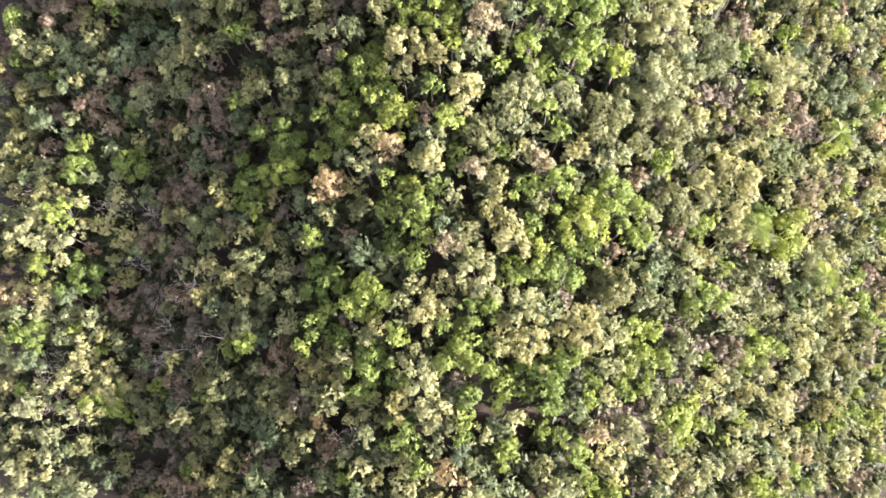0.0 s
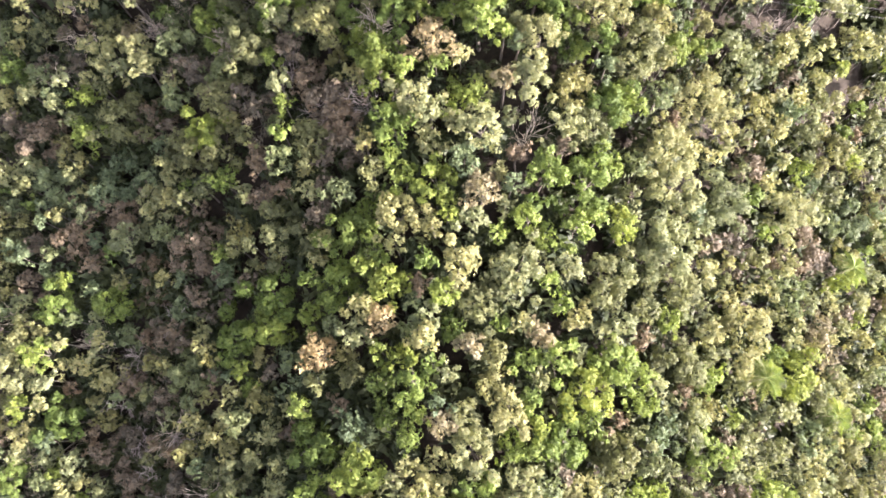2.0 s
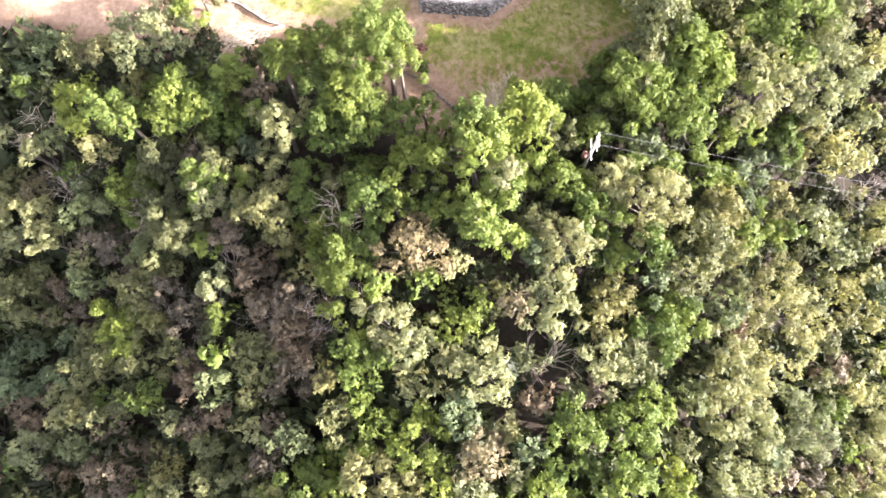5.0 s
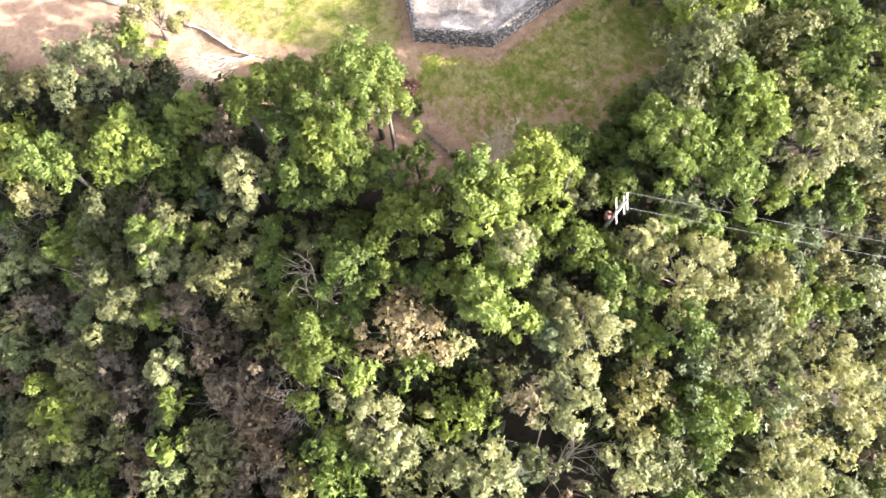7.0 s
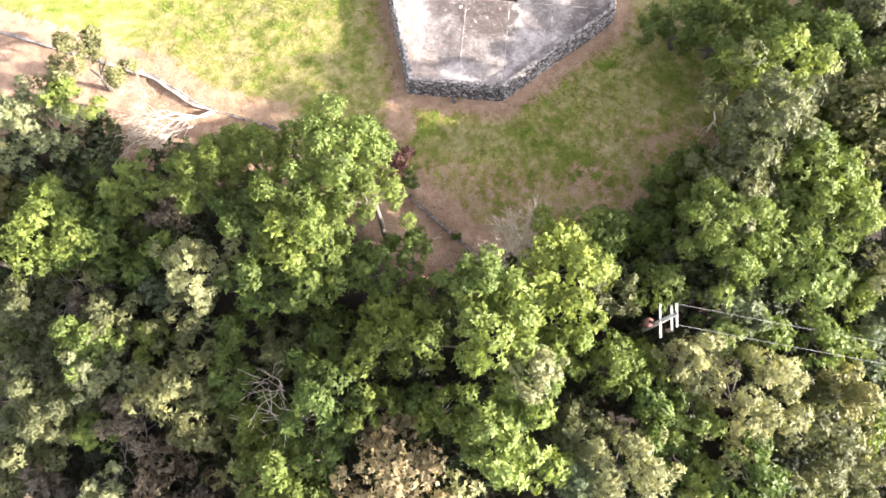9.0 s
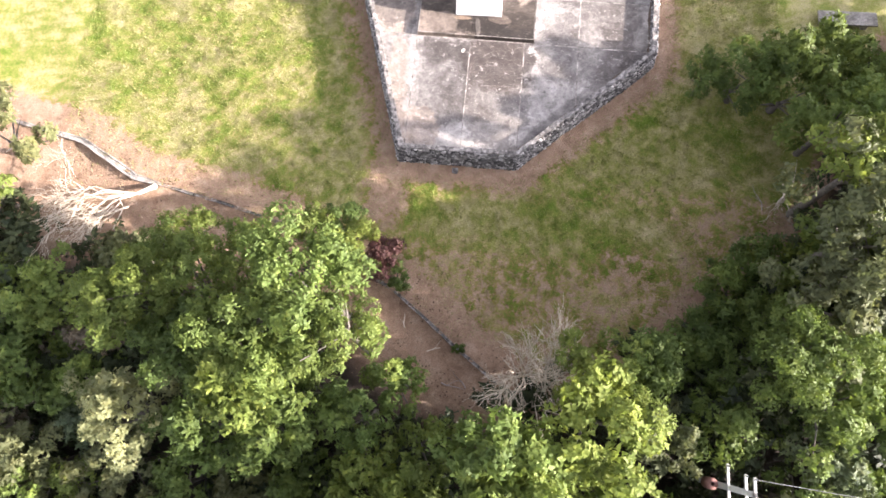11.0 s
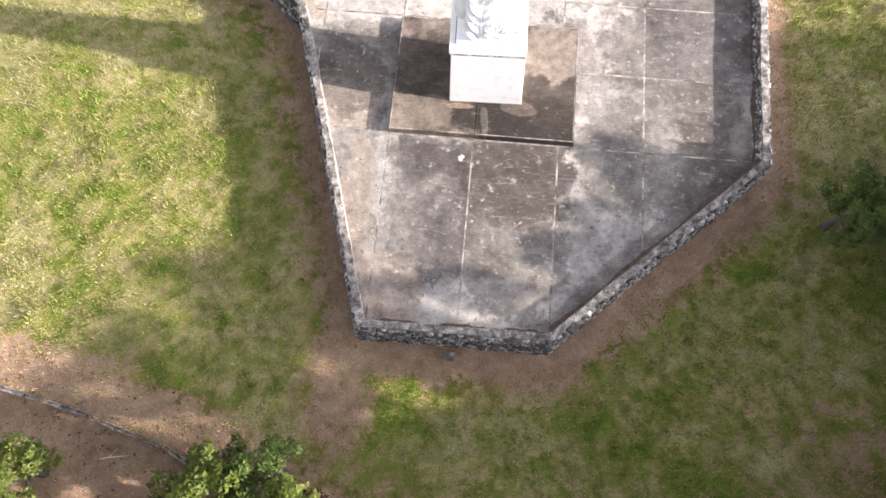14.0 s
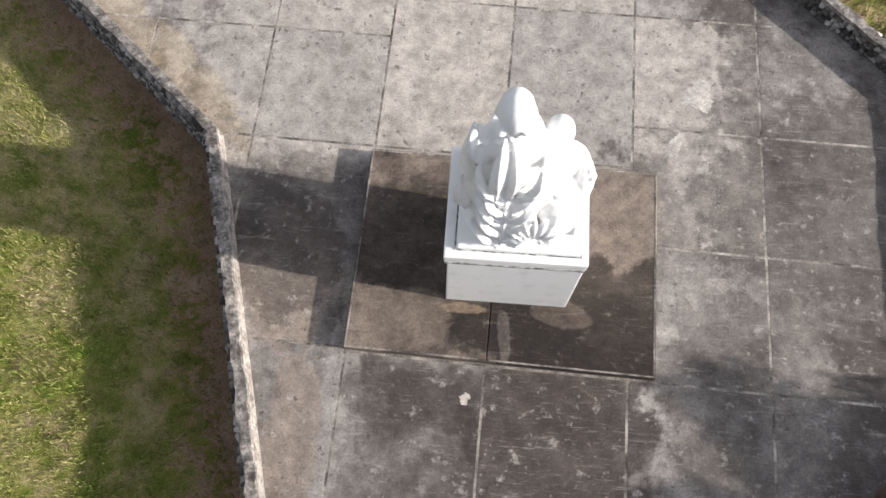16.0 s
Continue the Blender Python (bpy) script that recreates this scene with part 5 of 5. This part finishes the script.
fallen_tree()
dead_tree(3.6, -21.2, 6.0, (radians(-8), radians(-11), 0), DEAD, "bleached leafless sapling at the lawn's edge", 5, 0.38, 0.085, 5, kids=4)
dead_tree(4.4, -21.2, 6.4, (radians(-6), radians(1), 0), DEAD, "bleached leafless sapling among yellow leaves", 8, 0.32, 0.085, 5, kids=4)
dead_tree(17.7, -8.8, 3.4, (radians(80), 0, radians(-4)), DEAD, "fallen grey bare branch lying on brown soil", 11, 0.4, 0.06, 4)
for n, (x, y) in enumerate(BLEACHED + TWIGGY):
    pale = n < len(BLEACHED)
    top = canopy_z(x, y) + (0.6 if pale else -0.1)
    words = "bleached leafless tree standing among green crowns" if pale else "dark twiggy leafless tree standing in the wood"
    dead_tree(x, y, top - float(ground_z(x, y)), (0.1, 0.05 * (n % 3), n), DEAD if pale else GREYWOOD, words, 20 + n, 0.62, 0.08, 4, kids=4)


def palm(x, y, seed):
    rng = np.random.default_rng(seed)
    top, g = canopy_z(x, y) + 1.0, float(ground_z(x, y))
    ob = tagged(new("palm"), "tall palm with drooping feathery fronds", "palm", "palms")
    ob.location = (x, y, g)
    h = top - g
    v, q = tube_arrays([(0, 0, -0.1), (0.1, 0, h * 0.5), (0.15, 0, h)], [0.2, 0.16, 0.13], 8)
    part("trunk", mesh_np("trunk", v, q, [DEAD], smooth=True), ob, "pale smooth trunk")
    for k in range(15):
        a, up = 2 * math.pi * k / 15 + rng.normal() * 0.15, rng.uniform(0.1, 1.0)
        d = np.array([math.cos(a), math.sin(a)])
        spine = []
        for s in np.linspace(0, 1, 9):
            spine.append(np.array([0.15 + d[0] * 2.9 * s, d[1] * 2.9 * s, h + up * 1.6 * s - 2.4 * s * s]))
        parts = [tube_arrays(spine, [0.04 * (1 - 0.8 * s) for s in np.linspace(0, 1, 9)], 4)]
        nrm = np.array([-d[1], d[0], 0])
        for s in np.linspace(0.08, 0.98, 26):
            i = min(7, int(s * 8))
            at = spine[i] + (spine[i + 1] - spine[i]) * (s * 8 - i)
            for sg in (-1, 1):
                tip = at + nrm * sg * 0.75 * math.sin(math.pi * (0.12 + 0.8 * s)) + np.array([*(d * 0.35), -0.3])
                w = np.array([*(d * 0.035), 0.02])
                parts.append((np.array([at - w, at + w, tip + w * 0.2, tip - w * 0.2]), np.array([[0, 1, 2, 3]])))
        fv, fq = join_arrays(parts)
        part("frond", mesh_np("frond", fv, fq, [LEAF["lime"]]), ob)


for n, (x, y) in enumerate([(46.0, -68.2), (61.4, -72.1), (61.8, -50.4)]):
    palm(x, y, 70 + n)

# ---- power line ----
pole = tagged(new("utility_pole"), "pale utility pole with three crossarms beside the trees", "utility pole")
PX, PY, PT = 12.25, -24.95, 6.0
pg = float(ground_z(PX, PY))
pole.location = (PX, PY, pg)
v, q = tube_arrays([(0, 0, -0.3), (0, 0, (PT - pg) * 0.5), (0, 0, PT - pg)], [0.17, 0.14, 0.11], 12)
part("post", mesh_np("post", v, q, [ARM_MAT], smooth=True), pole)
for z, ln, off in ((5.75, 1.3, 0.13), (4.95, 1.4, 0.12), (3.75, 2.0, -0.12)):
    bm = bmesh.new()
    box(bm, (off - 0.05, -ln / 2, z - pg - 0.06), (off + 0.05, ln / 2, z - pg + 0.06), 0.012)
    arm = part("crossarm", mesh_bm("crossarm", bm, ARM_MAT), pole, "pale wooden crossarm")
    for sy in (-1, 1):
        v, q = tube_arrays([(off, sy * (ln / 2 - 0.08), z - pg + 0.06), (off, sy * (ln / 2 - 0.08), z - pg + 0.14), (off, sy * (ln / 2 - 0.08), z - pg + 0.24)], [0.035, 0.06, 0.03], 8)
        part("insulator", mesh_np("insulator", v, q, [METAL_MAT], smooth=True), arm)
v, q = tube_arrays([(-0.42, 0.05, 2.0 - pg), (-0.42, 0.05, 2.03 - pg), (-0.42, 0.05, 2.75 - pg), (-0.42, 0.05, 2.8 - pg)], [0.05, 0.26, 0.26, 0.08], 14)
part("transformer", mesh_np("transformer", v, q, [RUST_MAT], smooth=False), pole, "rusty red cylindrical transformer")
for sy in (-1, 1):
    a, c = Vector((PX + 0.13, PY + sy * 0.57, 5.98)), Vector((75.0, -31.0 + sy * 0.57, 4.0))
    pts = []
    for k in range(41):
        f = k / 40
        w = a.lerp(c, f)
        w.z -= 6.0 * f * (1 - f)
        pts.append(w)
    v, q = tube_arrays(pts, [0.012] * 41, 5)
    tagged(new("power_line", mesh_np("power_line", v, q, [WIRE_MAT], smooth=True)), "thin pale overhead wire running from the pole", "wire", "overhead wires")

# ---- things on the lawn ----
bench = tagged(new("concrete_bench"), "pale concrete bench slab on the lawn", "bench")
gb = float(ground_z(21.5, 1.8))
bm = bmesh.new()
box(bm, (20.2, 1.2, gb + 0.38), (23.6, 2.1, gb + 0.50), 0.02)
part("seat", mesh_bm("seat", bm, GUTTER_MAT), bench)
for x in (20.6, 22.9):
    bm = bmesh.new()
    box(bm, (x, 1.3, gb - 0.1), (x + 0.3, 2.0, gb + 0.38), 0.02)
    part("leg", mesh_bm("leg", bm, GUTTER_MAT), bench)

rock_v, rock_q = STONES[3]
rock = tagged(new("rock", mesh_np("rock", rock_v * np.array([0.34, 0.30, 0.24]), rock_q, [COPING_MAT])), "pale loose stone at the foot of the wall", "rock")
rock.location = (-0.75, -9.35, float(ground_z(-0.75, -9.35)) + 0.06)


def lawn_blades():
    """Grass in tufts over the hilltop, thin where the soil is worn."""
    rng = np.random.default_rng(7)
    n = 440000
    x, y = rng.uniform(-24, 18, n), rng.uniform(-19, 12, n)
    hubs = rng.integers(0, n, n)
    close = rng.random(n) < 0.55
    x = np.where(close, x[hubs // 12 * 12 % n] + rng.normal(size=n) * 0.10, x)
    y = np.where(close, y[hubs // 12 * 12 % n] + rng.normal(size=n) * 0.10, y)
    keep = (rng.random(n) > bare_soil(x, y) * 0.93) & ~inside(x, y, offset_poly(WALL, 0.5)) & (y > wood_edge(x) - 0.5)
    x, y, close = x[keep], y[keep], close[keep]
    z = ground_z(x, y)
    n = len(x)
    a = rng.uniform(0, 6.28, n)
    h = rng.uniform(0.05, 0.13, n) * np.where(close, 1.5, 1.0)
    lean = rng.normal(size=(n, 2)) * 0.05
    w = rng.uniform(0.009, 0.021, n)
    base = np.stack([x, y, z], 1)
    s = np.stack([np.cos(a) * w, np.sin(a) * w, np.zeros(n)], 1)
    tip = base + np.stack([lean[:, 0], lean[:, 1], h], 1)
    v = np.stack([base - s, base + s, tip], 1).reshape(-1, 3)
    me = mesh_np("grass", v, np.arange(n * 3).reshape(-1, 3), [BLADE_MAT])
    tagged(new("grass", me), "short patchy green and straw-coloured lawn grass", "grass", kind="stuff")


LITTER_MAT, t, b = material("fallen_leaves", 0.8)
geo = t.nodes.new("ShaderNodeNewGeometry")
t.links.new(ramp(t, geo.outputs["Random Per Island"], [(0.0, (0.05, 0.032, 0.02)), (0.6, (0.14, 0.09, 0.055)), (1.0, (0.34, 0.25, 0.16))]).outputs[0], b.inputs["Base Color"])


def leaf_litter():
    """Dry leaves blown over the bare soil, thickest along the drain and the wood's edge."""
    rng = np.random.default_rng(17)
    n = 60000
    x, y = rng.uniform(-28, 19, n), rng.uniform(-23, 6, n)
    want = bare_soil(x, y) * np.exp(-np.minimum(segment_distance(x, y, GUTTER), np.abs(y - wood_edge(x))) / 1.6) * (0.5 + 0.5 * np.sin(1.7 * x + 0.6 * y) * np.sin(1.3 * y - 0.5 * x))
    keep = (rng.random(n) < want) & ~inside(x, y, offset_poly(WALL, 0.4))
    x, y = x[keep], y[keep]
    n = len(x)
    base = np.stack([x, y, ground_z(x, y) + 0.02], 1)
    a, s = rng.uniform(0, 6.28, n), rng.uniform(0.03, 0.075, n)
    u = np.stack([np.cos(a) * s, np.sin(a) * s, rng.normal(size=n) * 0.02], 1)
    w = np.stack([-np.sin(a) * s * 0.5, np.cos(a) * s * 0.5, rng.normal(size=n) * 0.015], 1)
    up = np.array([0, 0, 0.015])
    v = np.stack([base - u, base + w + up, base + u, base - w + up], 1).reshape(-1, 3)
    tagged(new("leaf_litter", mesh_np("leaf_litter", v, np.arange(n * 4).reshape(-1, 4), [LITTER_MAT])), "dry brown leaves strewn over the bare soil", "leaf litter", kind="stuff")


def stick(x, y, length, turn, seed):
    """A fallen branch with a side twig, lying on the soil."""
    rng = np.random.default_rng(seed)
    d = np.array([math.cos(turn), math.sin(turn)])
    pts = []
    for f in (0, 0.3, 0.65, 1.0):
        q = np.array([x, y]) + d * length * f + rng.normal(size=2) * 0.05 * length * (f > 0)
        pts.append((q[0], q[1], float(ground_z(q[0], q[1])) + 0.03))
    side = np.array(pts[1]) + np.array([math.cos(turn + 0.7), math.sin(turn + 0.7), 0.1]) * length * 0.45
    v, q = join_arrays([tube_arrays(pts, [0.035, 0.03, 0.02, 0.008], 6), tube_arrays([pts[1], tuple((np.array(pts[1]) + side) / 2 + 0.02), tuple(side)], [0.018, 0.012, 0.006], 5)])
    tagged(new("fallen_branch", mesh_np("fallen_branch", v, q, [GREYWOOD if seed % 2 else DEAD], smooth=True)), "dry fallen branch lying on brown soil", "branch", "fallen branches")


for n, (x, y, ln, turn) in enumerate([(-1.6, -19.6, 1.5, 0.3), (-0.7, -21.2, 1.4, -0.2), (-2.9, -18.4, 0.9, 1.6), (0.6, -21.4, 1.2, 2.3), (-12.6, -13.6, 1.0, 0.2), (16.4, -10.6, 1.6, 1.9), (18.2, -9.2, 1.8, 1.3), (18.6, -11.6, 1.4, 2.4)]):
    stick(x, y, ln, turn, 90 + n)
dead_tree(3.0, -21.4, 2.0, (radians(40), radians(25), 0), GREYWOOD, "low grey leafless branch beside the drain", 33, 0.6, 0.035)
leaf_litter()
lawn_blades()
terrace_stones()
